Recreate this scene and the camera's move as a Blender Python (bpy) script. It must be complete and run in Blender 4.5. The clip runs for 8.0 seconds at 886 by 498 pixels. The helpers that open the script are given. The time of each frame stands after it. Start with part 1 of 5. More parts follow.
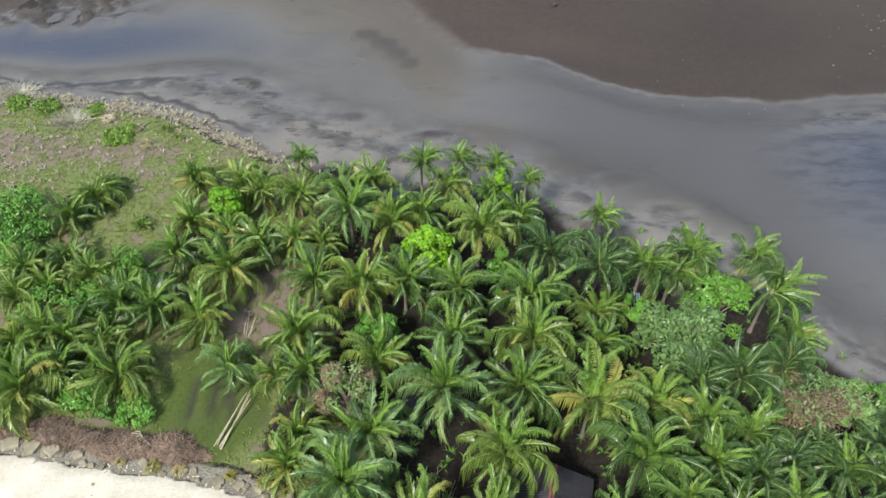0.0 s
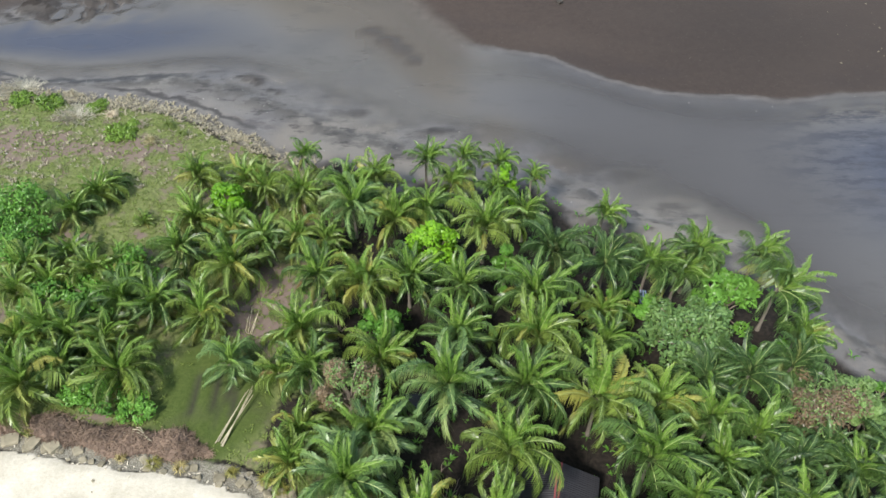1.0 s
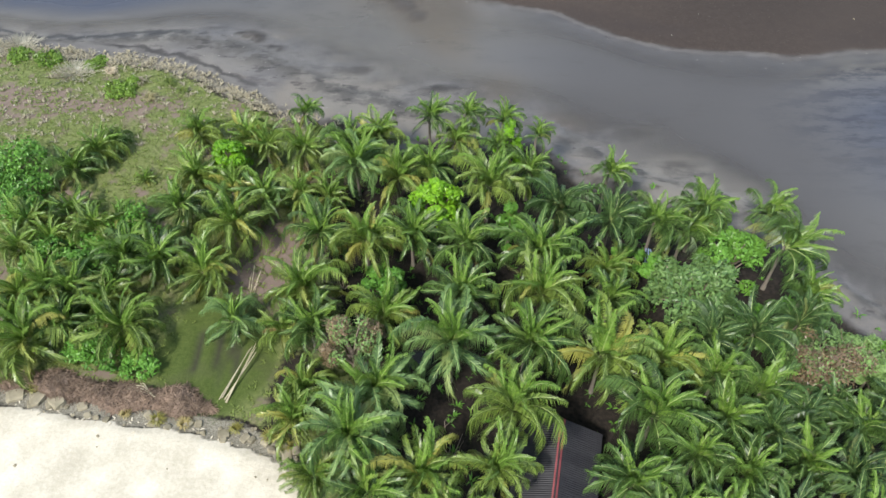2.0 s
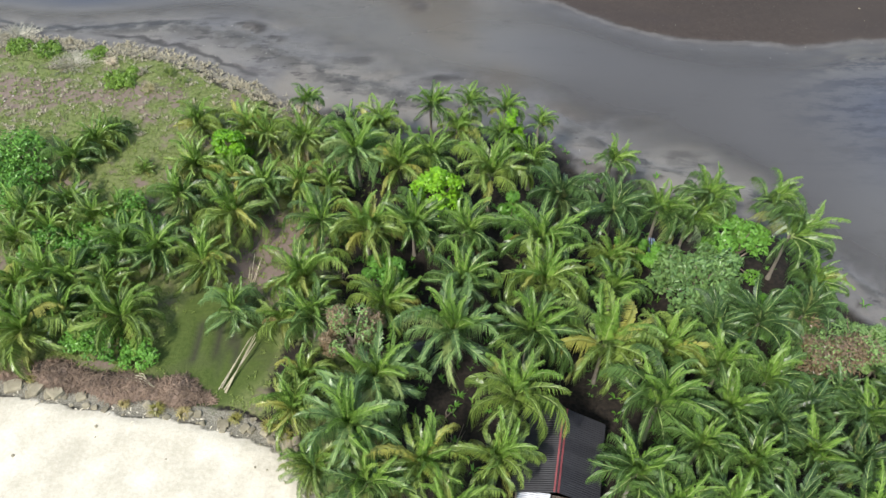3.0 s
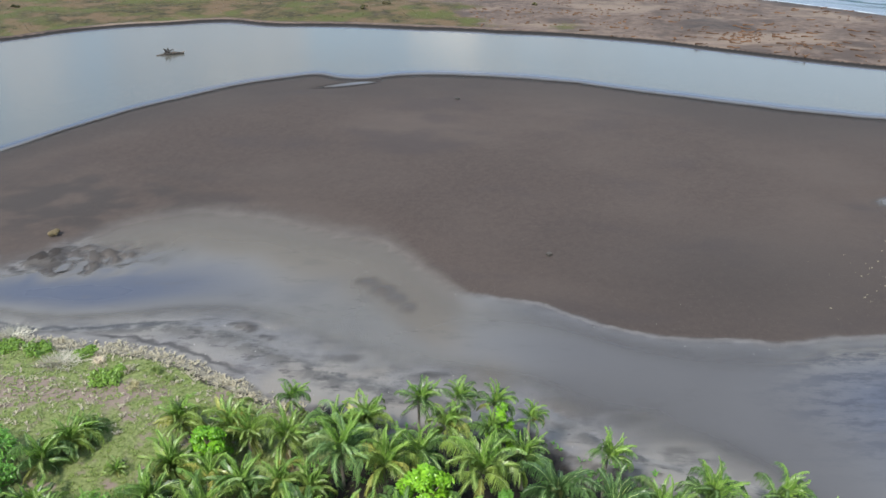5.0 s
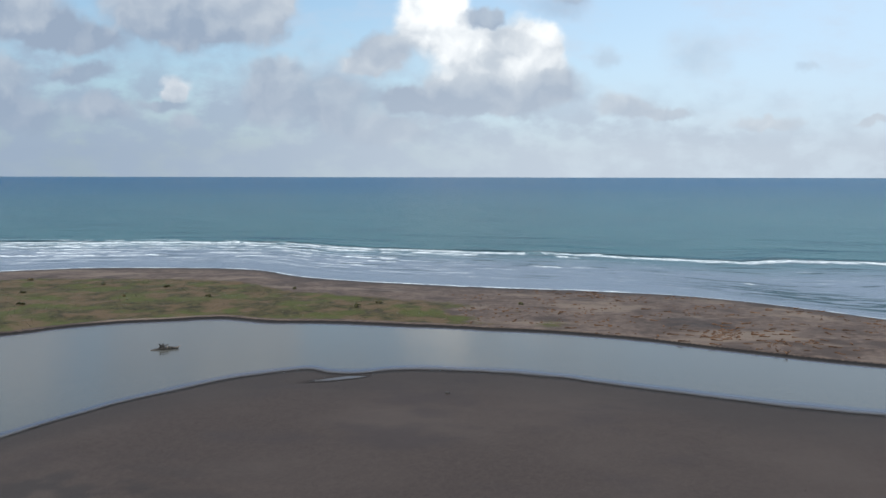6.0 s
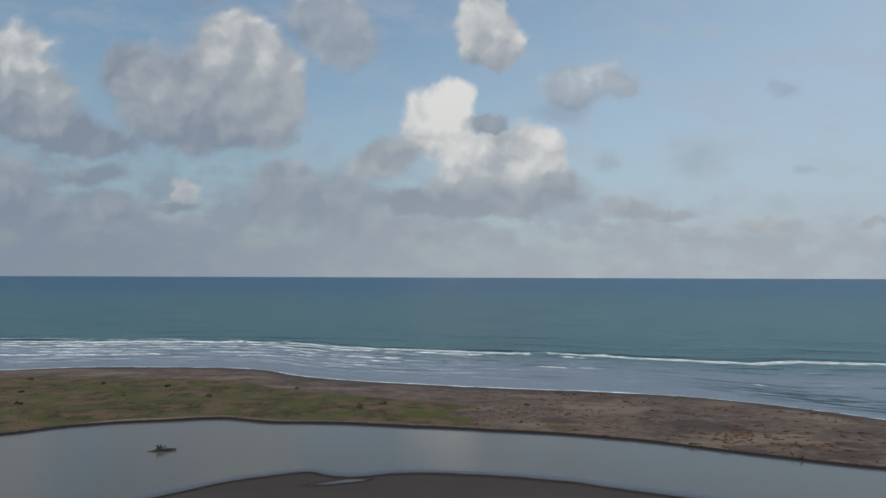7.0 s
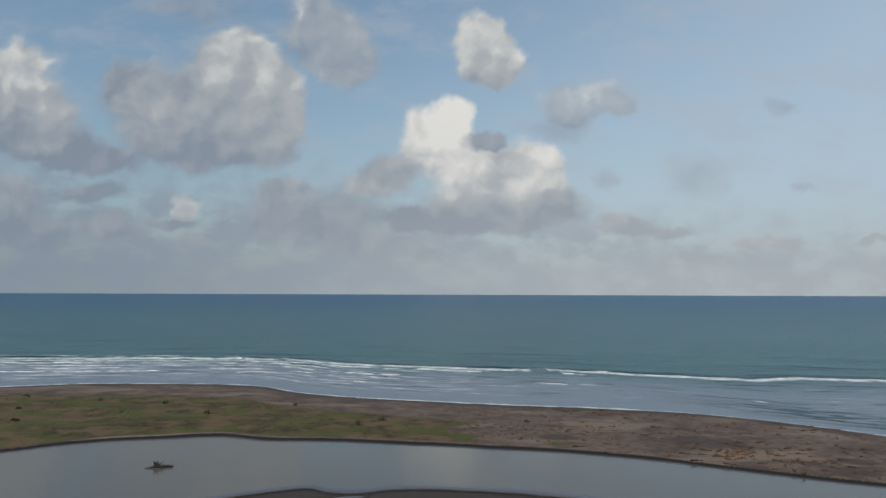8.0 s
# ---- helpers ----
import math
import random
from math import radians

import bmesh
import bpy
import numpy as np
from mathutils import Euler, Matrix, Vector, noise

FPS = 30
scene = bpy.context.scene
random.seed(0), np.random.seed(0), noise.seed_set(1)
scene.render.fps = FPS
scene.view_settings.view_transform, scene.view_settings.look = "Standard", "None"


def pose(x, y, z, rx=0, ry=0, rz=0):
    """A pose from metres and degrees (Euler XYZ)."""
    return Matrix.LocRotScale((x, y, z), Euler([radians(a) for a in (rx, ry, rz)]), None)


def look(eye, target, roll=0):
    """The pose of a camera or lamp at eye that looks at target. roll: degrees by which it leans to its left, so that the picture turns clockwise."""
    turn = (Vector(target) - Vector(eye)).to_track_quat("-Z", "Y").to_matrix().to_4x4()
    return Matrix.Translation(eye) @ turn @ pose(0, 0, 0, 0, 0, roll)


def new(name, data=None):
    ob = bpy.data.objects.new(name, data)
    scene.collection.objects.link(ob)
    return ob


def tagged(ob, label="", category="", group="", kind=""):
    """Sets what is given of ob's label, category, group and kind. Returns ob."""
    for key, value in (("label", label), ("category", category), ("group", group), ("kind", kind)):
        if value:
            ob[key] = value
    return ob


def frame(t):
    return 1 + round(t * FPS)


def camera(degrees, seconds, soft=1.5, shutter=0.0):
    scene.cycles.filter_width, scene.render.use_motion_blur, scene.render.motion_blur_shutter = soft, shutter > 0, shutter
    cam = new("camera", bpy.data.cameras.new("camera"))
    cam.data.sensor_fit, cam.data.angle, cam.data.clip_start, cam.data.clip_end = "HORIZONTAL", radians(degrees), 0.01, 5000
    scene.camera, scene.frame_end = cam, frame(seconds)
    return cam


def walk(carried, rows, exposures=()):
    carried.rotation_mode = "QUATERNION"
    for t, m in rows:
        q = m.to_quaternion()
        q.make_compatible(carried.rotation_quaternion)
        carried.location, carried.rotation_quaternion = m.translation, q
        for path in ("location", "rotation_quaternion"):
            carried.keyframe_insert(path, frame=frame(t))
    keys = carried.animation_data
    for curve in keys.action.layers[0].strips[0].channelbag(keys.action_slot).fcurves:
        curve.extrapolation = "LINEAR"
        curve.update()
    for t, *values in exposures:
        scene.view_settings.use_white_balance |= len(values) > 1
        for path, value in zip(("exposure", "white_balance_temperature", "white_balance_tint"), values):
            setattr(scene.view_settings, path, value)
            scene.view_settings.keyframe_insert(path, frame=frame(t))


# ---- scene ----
cam = camera(59.9, 8.0)
PATH = [
    (0.0, pose(0.00, -0.00, 60.00, 42.27, 0, -0.00) @ pose(0, 0, 0, 0, 0, -0.24)),
    (0.5, pose(-0.03, 0.02, 59.54, 42.37, 0, 0.15) @ pose(0, 0, 0, 0, 0, -0.30)),
    (1.0, pose(-0.05, 0.03, 59.09, 42.46, 0, 0.42) @ pose(0, 0, 0, 0, 0, -0.38)),
    (1.5, pose(-0.05, 0.01, 58.66, 41.77, 0, 0.72) @ pose(0, 0, 0, 0, 0, -0.49)),
    (2.0, pose(-0.03, -0.04, 58.23, 39.82, 0, 0.89) @ pose(0, 0, 0, 0, 0, -0.63)),
    (2.2, pose(-0.01, -0.06, 58.06, 39.19, 0, 0.93) @ pose(0, 0, 0, 0, 0, -0.65)),
    (3.3, pose(0.07, -0.21, 57.00, 40.31, 0, 1.24) @ pose(0, 0, 0, 0, 0, -0.93)),
    (3.5, pose(0.07, -0.22, 56.82, 41.07, 0, 1.25) @ pose(0, 0, 0, 0, 0, -0.90)),
    (4.0, pose(0.08, -0.21, 56.37, 45.46, 0, 1.03) @ pose(0, 0, 0, 0, 0, -0.78)),
    (4.2, pose(0.08, -0.20, 56.20, 49.62, 0, 0.90) @ pose(0, 0, 0, 0, 0, -0.70)),
    (5.3, pose(0.09, 0.07, 55.38, 67.69, 0, -0.67) @ pose(0, 0, 0, 0, 0, -0.13)),
    (5.5, pose(0.08, 0.14, 55.25, 72.41, 0, -0.92) @ pose(0, 0, 0, 0, 0, -0.03)),
    (6.0, pose(0.05, 0.35, 54.94, 84.04, 0, -1.00) @ pose(0, 0, 0, 0, 0, 0.11)),
    (6.5, pose(0.02, 0.57, 54.64, 89.04, 0, -0.68) @ pose(0, 0, 0, 0, 0, 0.18)),
    (7.0, pose(-0.02, 0.77, 54.32, 91.50, 0, -0.65) @ pose(0, 0, 0, 0, 0, 0.21)),
    (7.5, pose(-0.06, 0.96, 54.00, 92.67, 0, -0.73) @ pose(0, 0, 0, 0, 0, 0.20)),
    (8.0, pose(-0.11, 1.15, 53.69, 92.78, 0, -0.71) @ pose(0, 0, 0, 0, 0, 0.21)),
]
EXPOSURES = [(0.0, 0.86, 6500, 10), (2.0, 0.84, 6500, 10), (3.5, 0.9, 6500, 10), (4.2, 1.0, 6400, 10), (5.0, 1.04, 6300, 10), (5.5, 1.07, 6300, 10), (6.0, 0.3, 6150, 10), (6.5, -0.34, 6150, 10), (7.0, -0.34, 6350, 10), (8.0, -0.31, 6500, 10)]
walk(cam, PATH, EXPOSURES)

# ---- small node helpers ----


def node(tree, kind):
    return tree.nodes.new(kind)


def link(tree, a, b):
    tree.links.new(a, b)


def calc(tree, op, a, b=None, c=None, clamp=False):
    n = node(tree, "ShaderNodeMath")
    n.operation, n.use_clamp = op, clamp
    for i, v in enumerate((a, b, c)):
        if v is None:
            continue
        if isinstance(v, (int, float)):
            n.inputs[i].default_value = v
        else:
            link(tree, v, n.inputs[i])
    return n.outputs[0]


def soft_step(tree, value, low, high, to_low=0.0, to_high=1.0):
    n = node(tree, "ShaderNodeMapRange")
    n.interpolation_type = "SMOOTHSTEP"
    link(tree, value, n.inputs["Value"])
    for k, v in (("From Min", low), ("From Max", high), ("To Min", to_low), ("To Max", to_high)):
        n.inputs[k].default_value = v
    return n.outputs["Result"]


def mix(tree, factor, a, b):
    n = node(tree, "ShaderNodeMix")
    n.data_type = "RGBA"
    for sock, v in ((n.inputs[0], factor), (n.inputs[6], a), (n.inputs[7], b)):
        if isinstance(v, (int, float)):
            sock.default_value = v
        elif isinstance(v, tuple):
            sock.default_value = (*v, 1)
        else:
            link(tree, v, sock)
    return n.outputs[2]


def noise_at(tree, vector, scale, detail=4.0, rough=0.55):
    n = node(tree, "ShaderNodeTexNoise")
    if vector is not None:
        link(tree, vector, n.inputs["Vector"])
    n.inputs["Scale"].default_value, n.inputs["Detail"].default_value, n.inputs["Roughness"].default_value = scale, detail, rough
    return n.outputs["Fac"]


def vector(tree, op, a, b, c=None):
    n = node(tree, "ShaderNodeVectorMath")
    n.operation = op
    for i, v in enumerate((a, b, c)):
        if v is None:
            continue
        if isinstance(v, tuple):
            n.inputs[i].default_value = v
        else:
            link(tree, v, n.inputs[i])
    return n.outputs["Value"] if op == "DOT_PRODUCT" else n.outputs[0]


def stretched(tree, vector, sx, sy, sz):
    n = node(tree, "ShaderNodeMapping")
    link(tree, vector, n.inputs["Vector"])
    n.inputs["Scale"].default_value = (sx, sy, sz)
    return n.outputs["Vector"]


# ---- sky with cumulus, and the sun ----
SUN_TURN, SUN_HEIGHT = 214.0, 50.0  # degrees clockwise from the view to the sea, and above the horizon
SKY = 0.105

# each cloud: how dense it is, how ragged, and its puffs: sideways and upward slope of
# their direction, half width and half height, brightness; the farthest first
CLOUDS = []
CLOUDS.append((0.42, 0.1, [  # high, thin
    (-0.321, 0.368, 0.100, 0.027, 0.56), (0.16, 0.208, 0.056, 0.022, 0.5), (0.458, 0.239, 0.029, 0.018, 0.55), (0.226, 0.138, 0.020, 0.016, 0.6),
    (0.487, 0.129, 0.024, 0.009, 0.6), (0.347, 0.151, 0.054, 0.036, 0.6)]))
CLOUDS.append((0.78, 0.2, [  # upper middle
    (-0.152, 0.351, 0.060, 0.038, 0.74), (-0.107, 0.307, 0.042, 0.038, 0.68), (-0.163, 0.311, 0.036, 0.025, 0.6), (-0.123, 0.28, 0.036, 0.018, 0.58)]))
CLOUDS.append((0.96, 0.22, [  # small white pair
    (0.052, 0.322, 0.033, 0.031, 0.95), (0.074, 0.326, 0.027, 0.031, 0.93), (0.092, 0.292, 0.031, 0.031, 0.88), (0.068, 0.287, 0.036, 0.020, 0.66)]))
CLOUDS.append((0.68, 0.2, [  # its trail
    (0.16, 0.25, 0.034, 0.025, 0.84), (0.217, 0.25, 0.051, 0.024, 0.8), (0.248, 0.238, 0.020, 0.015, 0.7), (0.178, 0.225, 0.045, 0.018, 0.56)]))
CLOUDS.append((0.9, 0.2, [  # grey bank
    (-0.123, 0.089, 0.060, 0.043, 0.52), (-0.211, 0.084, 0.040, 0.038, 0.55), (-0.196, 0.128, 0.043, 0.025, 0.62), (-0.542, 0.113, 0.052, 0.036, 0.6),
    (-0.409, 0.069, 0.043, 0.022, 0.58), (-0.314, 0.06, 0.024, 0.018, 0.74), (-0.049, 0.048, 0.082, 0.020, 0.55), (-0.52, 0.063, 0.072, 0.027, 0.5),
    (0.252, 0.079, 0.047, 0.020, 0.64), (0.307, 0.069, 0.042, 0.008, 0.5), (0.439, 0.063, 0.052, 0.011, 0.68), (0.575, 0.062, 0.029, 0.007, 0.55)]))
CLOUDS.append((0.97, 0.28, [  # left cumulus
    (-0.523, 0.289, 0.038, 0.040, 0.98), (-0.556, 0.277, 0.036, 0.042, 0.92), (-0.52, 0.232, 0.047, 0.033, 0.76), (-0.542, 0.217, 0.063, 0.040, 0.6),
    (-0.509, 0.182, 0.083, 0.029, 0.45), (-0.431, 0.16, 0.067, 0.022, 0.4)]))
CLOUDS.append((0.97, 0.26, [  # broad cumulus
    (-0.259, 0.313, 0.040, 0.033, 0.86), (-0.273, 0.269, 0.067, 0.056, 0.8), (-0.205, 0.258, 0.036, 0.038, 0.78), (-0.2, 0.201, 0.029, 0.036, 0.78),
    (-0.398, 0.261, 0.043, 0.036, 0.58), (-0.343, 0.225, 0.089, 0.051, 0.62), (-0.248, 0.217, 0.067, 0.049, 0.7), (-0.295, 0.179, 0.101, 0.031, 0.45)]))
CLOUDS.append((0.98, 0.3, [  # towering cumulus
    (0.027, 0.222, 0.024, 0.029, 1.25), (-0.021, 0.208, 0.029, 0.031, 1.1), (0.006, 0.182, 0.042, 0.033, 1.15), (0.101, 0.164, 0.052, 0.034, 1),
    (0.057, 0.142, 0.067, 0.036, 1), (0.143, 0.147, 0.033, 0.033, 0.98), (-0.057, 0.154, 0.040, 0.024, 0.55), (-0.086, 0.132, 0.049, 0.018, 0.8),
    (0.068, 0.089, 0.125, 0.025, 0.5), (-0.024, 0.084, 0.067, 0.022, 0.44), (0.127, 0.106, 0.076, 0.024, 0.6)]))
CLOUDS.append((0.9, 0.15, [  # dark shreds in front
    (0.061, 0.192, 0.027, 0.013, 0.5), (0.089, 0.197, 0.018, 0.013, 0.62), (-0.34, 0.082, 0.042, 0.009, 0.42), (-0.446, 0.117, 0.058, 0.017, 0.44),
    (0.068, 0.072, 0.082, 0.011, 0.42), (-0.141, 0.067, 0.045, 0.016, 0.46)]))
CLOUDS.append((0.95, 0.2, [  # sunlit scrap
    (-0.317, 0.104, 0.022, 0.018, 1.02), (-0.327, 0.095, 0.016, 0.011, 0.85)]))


def make_sky():
    world = bpy.data.worlds.new("sky")
    world.use_nodes = True
    scene.world = world
    t = world.node_tree
    t.nodes.clear()
    way = node(t, "ShaderNodeTexCoord").outputs["Generated"]
    part_of = node(t, "ShaderNodeSeparateXYZ")
    link(t, way, part_of.inputs[0])
    x, y, z = part_of.outputs
    up = calc(t, "MAXIMUM", z, 0.02)
    lifted = node(t, "ShaderNodeCombineXYZ")
    for i, v in enumerate((x, y, up)):
        link(t, v, lifted.inputs[i])
    sky = node(t, "ShaderNodeTexSky")
    sky.sky_type, sky.sun_disc = "NISHITA", False
    sky.sun_elevation, sky.sun_rotation = radians(SUN_HEIGHT), radians(SUN_TURN)
    sky.air_density, sky.dust_density, sky.ozone_density = 1.0, 1.6, 0.5
    link(t, lifted.outputs[0], sky.inputs[0])
    blue = vector(t, "MULTIPLY", sky.outputs[0], (SKY * 0.9, SKY * 1.05, SKY * 1.03))

    ahead = calc(t, "MAXIMUM", y, 0.15)
    u, v = calc(t, "DIVIDE", x, ahead), calc(t, "DIVIDE", z, ahead)
    flat = node(t, "ShaderNodeCombineXYZ")
    link(t, u, flat.inputs[0])
    link(t, v, flat.inputs[1])
    flat = flat.outputs[0]
    # billows push the puffs' outlines about, coarse and fine
    flat_bent = flat
    for scale, detail, far in ((16, 3, 0.05), (60, 3, 0.012)):
        warp = node(t, "ShaderNodeTexNoise")
        warp.inputs["Scale"].default_value, warp.inputs["Detail"].default_value, warp.inputs["Roughness"].default_value = scale, detail, 0.55
        link(t, flat, warp.inputs["Vector"])
        push = vector(t, "SUBTRACT", warp.outputs["Color"], (0.5, 0.5, 0.5))
        flat_bent = vector(t, "MULTIPLY_ADD", push, (far, far * 0.9, 0), flat_bent)

    def lumps(at):
        cells = node(t, "ShaderNodeTexVoronoi")
        cells.feature = "SMOOTH_F1"
        cells.inputs["Scale"].default_value, cells.inputs["Detail"].default_value, cells.inputs["Smoothness"].default_value = 20, 1.5, 0.8
        link(t, at, cells.inputs["Vector"])
        return calc(t, "MULTIPLY_ADD", cells.outputs["Distance"], -0.55, calc(t, "MULTIPLY_ADD", noise_at(t, at, 24, 5, 0.52), 0.5, 0.52))

    fine = lumps(flat_bent)
    sunward = lumps(vector(t, "ADD", flat_bent, (-0.008, 0.011, 0)))
    relief = calc(t, "SUBTRACT", fine, sunward)
    ragged = calc(t, "SUBTRACT", fine, 0.5)

    # broken cloud over the rest of the sky
    wide = noise_at(t, stretched(t, way, 1, 1, 1.8), 2.6, 7, 0.58)
    spread = soft_step(t, wide, 0.5, 0.68)
    high = soft_step(t, v, 0.38, 0.55)
    aside = calc(t, "MAXIMUM", high, soft_step(t, calc(t, "ABSOLUTE", u), 0.62, 0.8))
    aside = calc(t, "MAXIMUM", aside, soft_step(t, y, 0.3, 0.15))
    veil = soft_step(t, noise_at(t, stretched(t, flat, 1, 2.2, 1), 9, 6, 0.6), 0.42, 0.75, 0.0, 0.45)
    pallor = soft_step(t, calc(t, "MULTIPLY_ADD", v, -0.8, u), -0.5, 0.5, 0.12, 0.72)
    out = mix(t, pallor, blue, (0.46, 0.58, 0.7))
    out = mix(t, veil, out, (0.42, 0.46, 0.52))
    # a low bank of grey cloud over the sea, thinning out to one side
    bank = calc(t, "MULTIPLY_ADD", fine, 0.1, calc(t, "MULTIPLY_ADD", u, 0.09, v))
    low_bank = calc(t, "MULTIPLY", soft_step(t, bank, 0.18, 0.1), soft_step(t, noise_at(t, stretched(t, flat, 1, 1.7, 1), 12, 5), 0.36, 0.58))
    out = mix(t, calc(t, "MULTIPLY", low_bank, 0.85), out, (0.25, 0.305, 0.38))
    out = mix(t, calc(t, "MULTIPLY", spread, aside), out, (0.55, 0.57, 0.6))
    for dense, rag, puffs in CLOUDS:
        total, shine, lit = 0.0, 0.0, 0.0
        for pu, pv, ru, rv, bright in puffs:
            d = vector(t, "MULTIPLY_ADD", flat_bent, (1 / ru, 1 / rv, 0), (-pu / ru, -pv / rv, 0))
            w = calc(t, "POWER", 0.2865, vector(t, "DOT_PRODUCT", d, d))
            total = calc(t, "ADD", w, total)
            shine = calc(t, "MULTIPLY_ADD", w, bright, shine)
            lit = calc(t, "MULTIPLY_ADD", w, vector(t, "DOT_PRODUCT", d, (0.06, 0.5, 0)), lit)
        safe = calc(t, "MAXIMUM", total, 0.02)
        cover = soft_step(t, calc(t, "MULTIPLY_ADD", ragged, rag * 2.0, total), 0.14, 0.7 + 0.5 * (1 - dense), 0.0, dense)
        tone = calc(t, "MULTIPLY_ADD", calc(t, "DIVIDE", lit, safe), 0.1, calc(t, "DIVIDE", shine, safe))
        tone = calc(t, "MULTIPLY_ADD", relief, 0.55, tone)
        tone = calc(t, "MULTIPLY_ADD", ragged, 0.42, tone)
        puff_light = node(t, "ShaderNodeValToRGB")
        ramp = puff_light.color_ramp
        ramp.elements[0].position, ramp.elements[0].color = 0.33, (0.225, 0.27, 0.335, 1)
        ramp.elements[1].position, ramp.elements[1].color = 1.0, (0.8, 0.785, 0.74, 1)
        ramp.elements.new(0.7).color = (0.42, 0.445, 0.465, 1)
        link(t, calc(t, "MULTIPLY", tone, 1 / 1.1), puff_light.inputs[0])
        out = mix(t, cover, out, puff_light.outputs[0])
    # pale haze towards the horizon
    haze = calc(t, "POWER", 2.718, calc(t, "MULTIPLY", up, -9.0))
    dim = mix(t, soft_step(t, u, -0.55, 0.3), (0.235, 0.285, 0.35), (0.43, 0.465, 0.49))
    out = mix(t, calc(t, "MULTIPLY", haze, 0.9), out, dim)
    back = node(t, "ShaderNodeBackground")
    link(t, out, back.inputs["Color"])
    back.inputs["Strength"].default_value = 1.2
    link(t, back.outputs[0], node(t, "ShaderNodeOutputWorld").inputs[0])


make_sky()
sun = new("sun", bpy.data.lights.new("sun", "SUN"))
sun.data.energy, sun.data.angle, sun.data.color = 3.0, radians(9), (1.0, 0.95, 0.87)
a, e = radians(SUN_TURN), radians(SUN_HEIGHT)
sun.matrix_world = look((math.sin(a) * math.cos(e) * 100, math.cos(a) * math.cos(e) * 100, math.sin(e) * 100), (0, 0, 0))

# ---- materials ----


def material(name, rough=0.8, specular=0.4):
    m = bpy.data.materials.new(name)
    m.use_nodes = True
    t = m.node_tree
    p = t.nodes["Principled BSDF"]
    p.inputs["Roughness"].default_value, p.inputs["Specular IOR Level"].default_value = rough, specular
    return m, t, p


def bump(t, p, height, strength, distance):
    b = node(t, "ShaderNodeBump")
    b.inputs["Strength"].default_value, b.inputs["Distance"].default_value = strength, distance
    link(t, height, b.inputs["Height"])
    link(t, b.outputs[0], p.inputs["Normal"])


def leaf_material(name, dark, light, aged, aged_share, glow=0.1, rough=0.36):
    """Leaves: each piece takes its own tone between two greens, a share of them turned."""
    m, t, p = material(name, rough, 0.4)
    info = node(t, "ShaderNodeObjectInfo").outputs["Random"]
    island = node(t, "ShaderNodeNewGeometry").outputs["Random Per Island"]
    where = node(t, "ShaderNodeTexCoord").outputs["Object"]
    tone = calc(t, "MULTIPLY_ADD", island, 0.7, calc(t, "MULTIPLY", info, 0.42))
    grain = noise_at(t, where, 6, 3)
    green = mix(t, calc(t, "MULTIPLY_ADD", calc(t, "SUBTRACT", grain, 0.5), 0.5, tone), dark, light)
    turned = soft_step(t, calc(t, "FRACT", calc(t, "MULTIPLY", info, 7.31)), 1 - aged_share, 1 - aged_share + 0.08)
    colour = mix(t, turned, green, aged)
    link(t, colour, p.inputs["Base Color"])
    thin = node(t, "ShaderNodeBsdfTranslucent")
    link(t, colour, thin.inputs[0])
    both = node(t, "ShaderNodeMixShader")
    both.inputs[0].default_value = glow
    link(t, p.outputs[0], both.inputs[1])
    link(t, thin.outputs[0], both.inputs[2])
    link(t, both.outputs[0], t.nodes["Material Output"].inputs[0])
    return m


def plain_material(name, a, b, scale, rough=0.8, relief=0.3, distance=0.03, metal=0.0):
    """A weathered surface: two tones broken by grain and by larger stains."""
    m, t, p = material(name, rough)
    where = node(t, "ShaderNodeTexCoord").outputs["Object"]
    info = node(t, "ShaderNodeObjectInfo").outputs["Random"]
    grain, stain = noise_at(t, where, scale, 5), noise_at(t, where, scale * 0.17, 3)
    f = calc(t, "MULTIPLY_ADD", calc(t, "SUBTRACT", stain, 0.5), 1.3, grain)
    f = calc(t, "MULTIPLY_ADD", calc(t, "SUBTRACT", info, 0.5), 0.4, f, clamp=True)
    link(t, mix(t, f, a, b), p.inputs["Base Color"])
    p.inputs["Metallic"].default_value = metal
    bump(t, p, grain, relief, distance)
    return m


PALM_GREEN = leaf_material("palm_green", (0.008, 0.026, 0.006), (0.118, 0.208, 0.05), (0.27, 0.27, 0.07), 0.05)
PALM_DARK = leaf_material("palm_dark", (0.008, 0.026, 0.009), (0.094, 0.17, 0.052), (0.2, 0.21, 0.07), 0.05)
PALM_YELLOW = leaf_material("palm_yellow", (0.024, 0.058, 0.01), (0.21, 0.29, 0.058), (0.28, 0.28, 0.065), 0.14)
PALM_YOUNG = leaf_material("palm_young", (0.06, 0.135, 0.02), (0.21, 0.34, 0.06), (0.25, 0.36, 0.06), 0.05, 0.25)
PALM_PALE = leaf_material("palm_pale", (0.04, 0.09, 0.03), (0.18, 0.285, 0.09), (0.3, 0.33, 0.12), 0.06)
OLD_LEAF = leaf_material("old_leaf", (0.14, 0.16, 0.035), (0.27, 0.28, 0.075), (0.23, 0.17, 0.075), 0.3, 0.3)
RIB = plain_material("palm_rib", (0.2, 0.28, 0.085), (0.4, 0.45, 0.19), 4, 0.5, 0.1)
TRUNK = plain_material("palm_trunk", (0.11, 0.09, 0.075), (0.27, 0.24, 0.2), 9, 0.9, 0.6, 0.03)
LIME_LEAF = leaf_material("lime_leaf", (0.08, 0.22, 0.012), (0.26, 0.5, 0.03), (0.2, 0.3, 0.04), 0.05, 0.35)
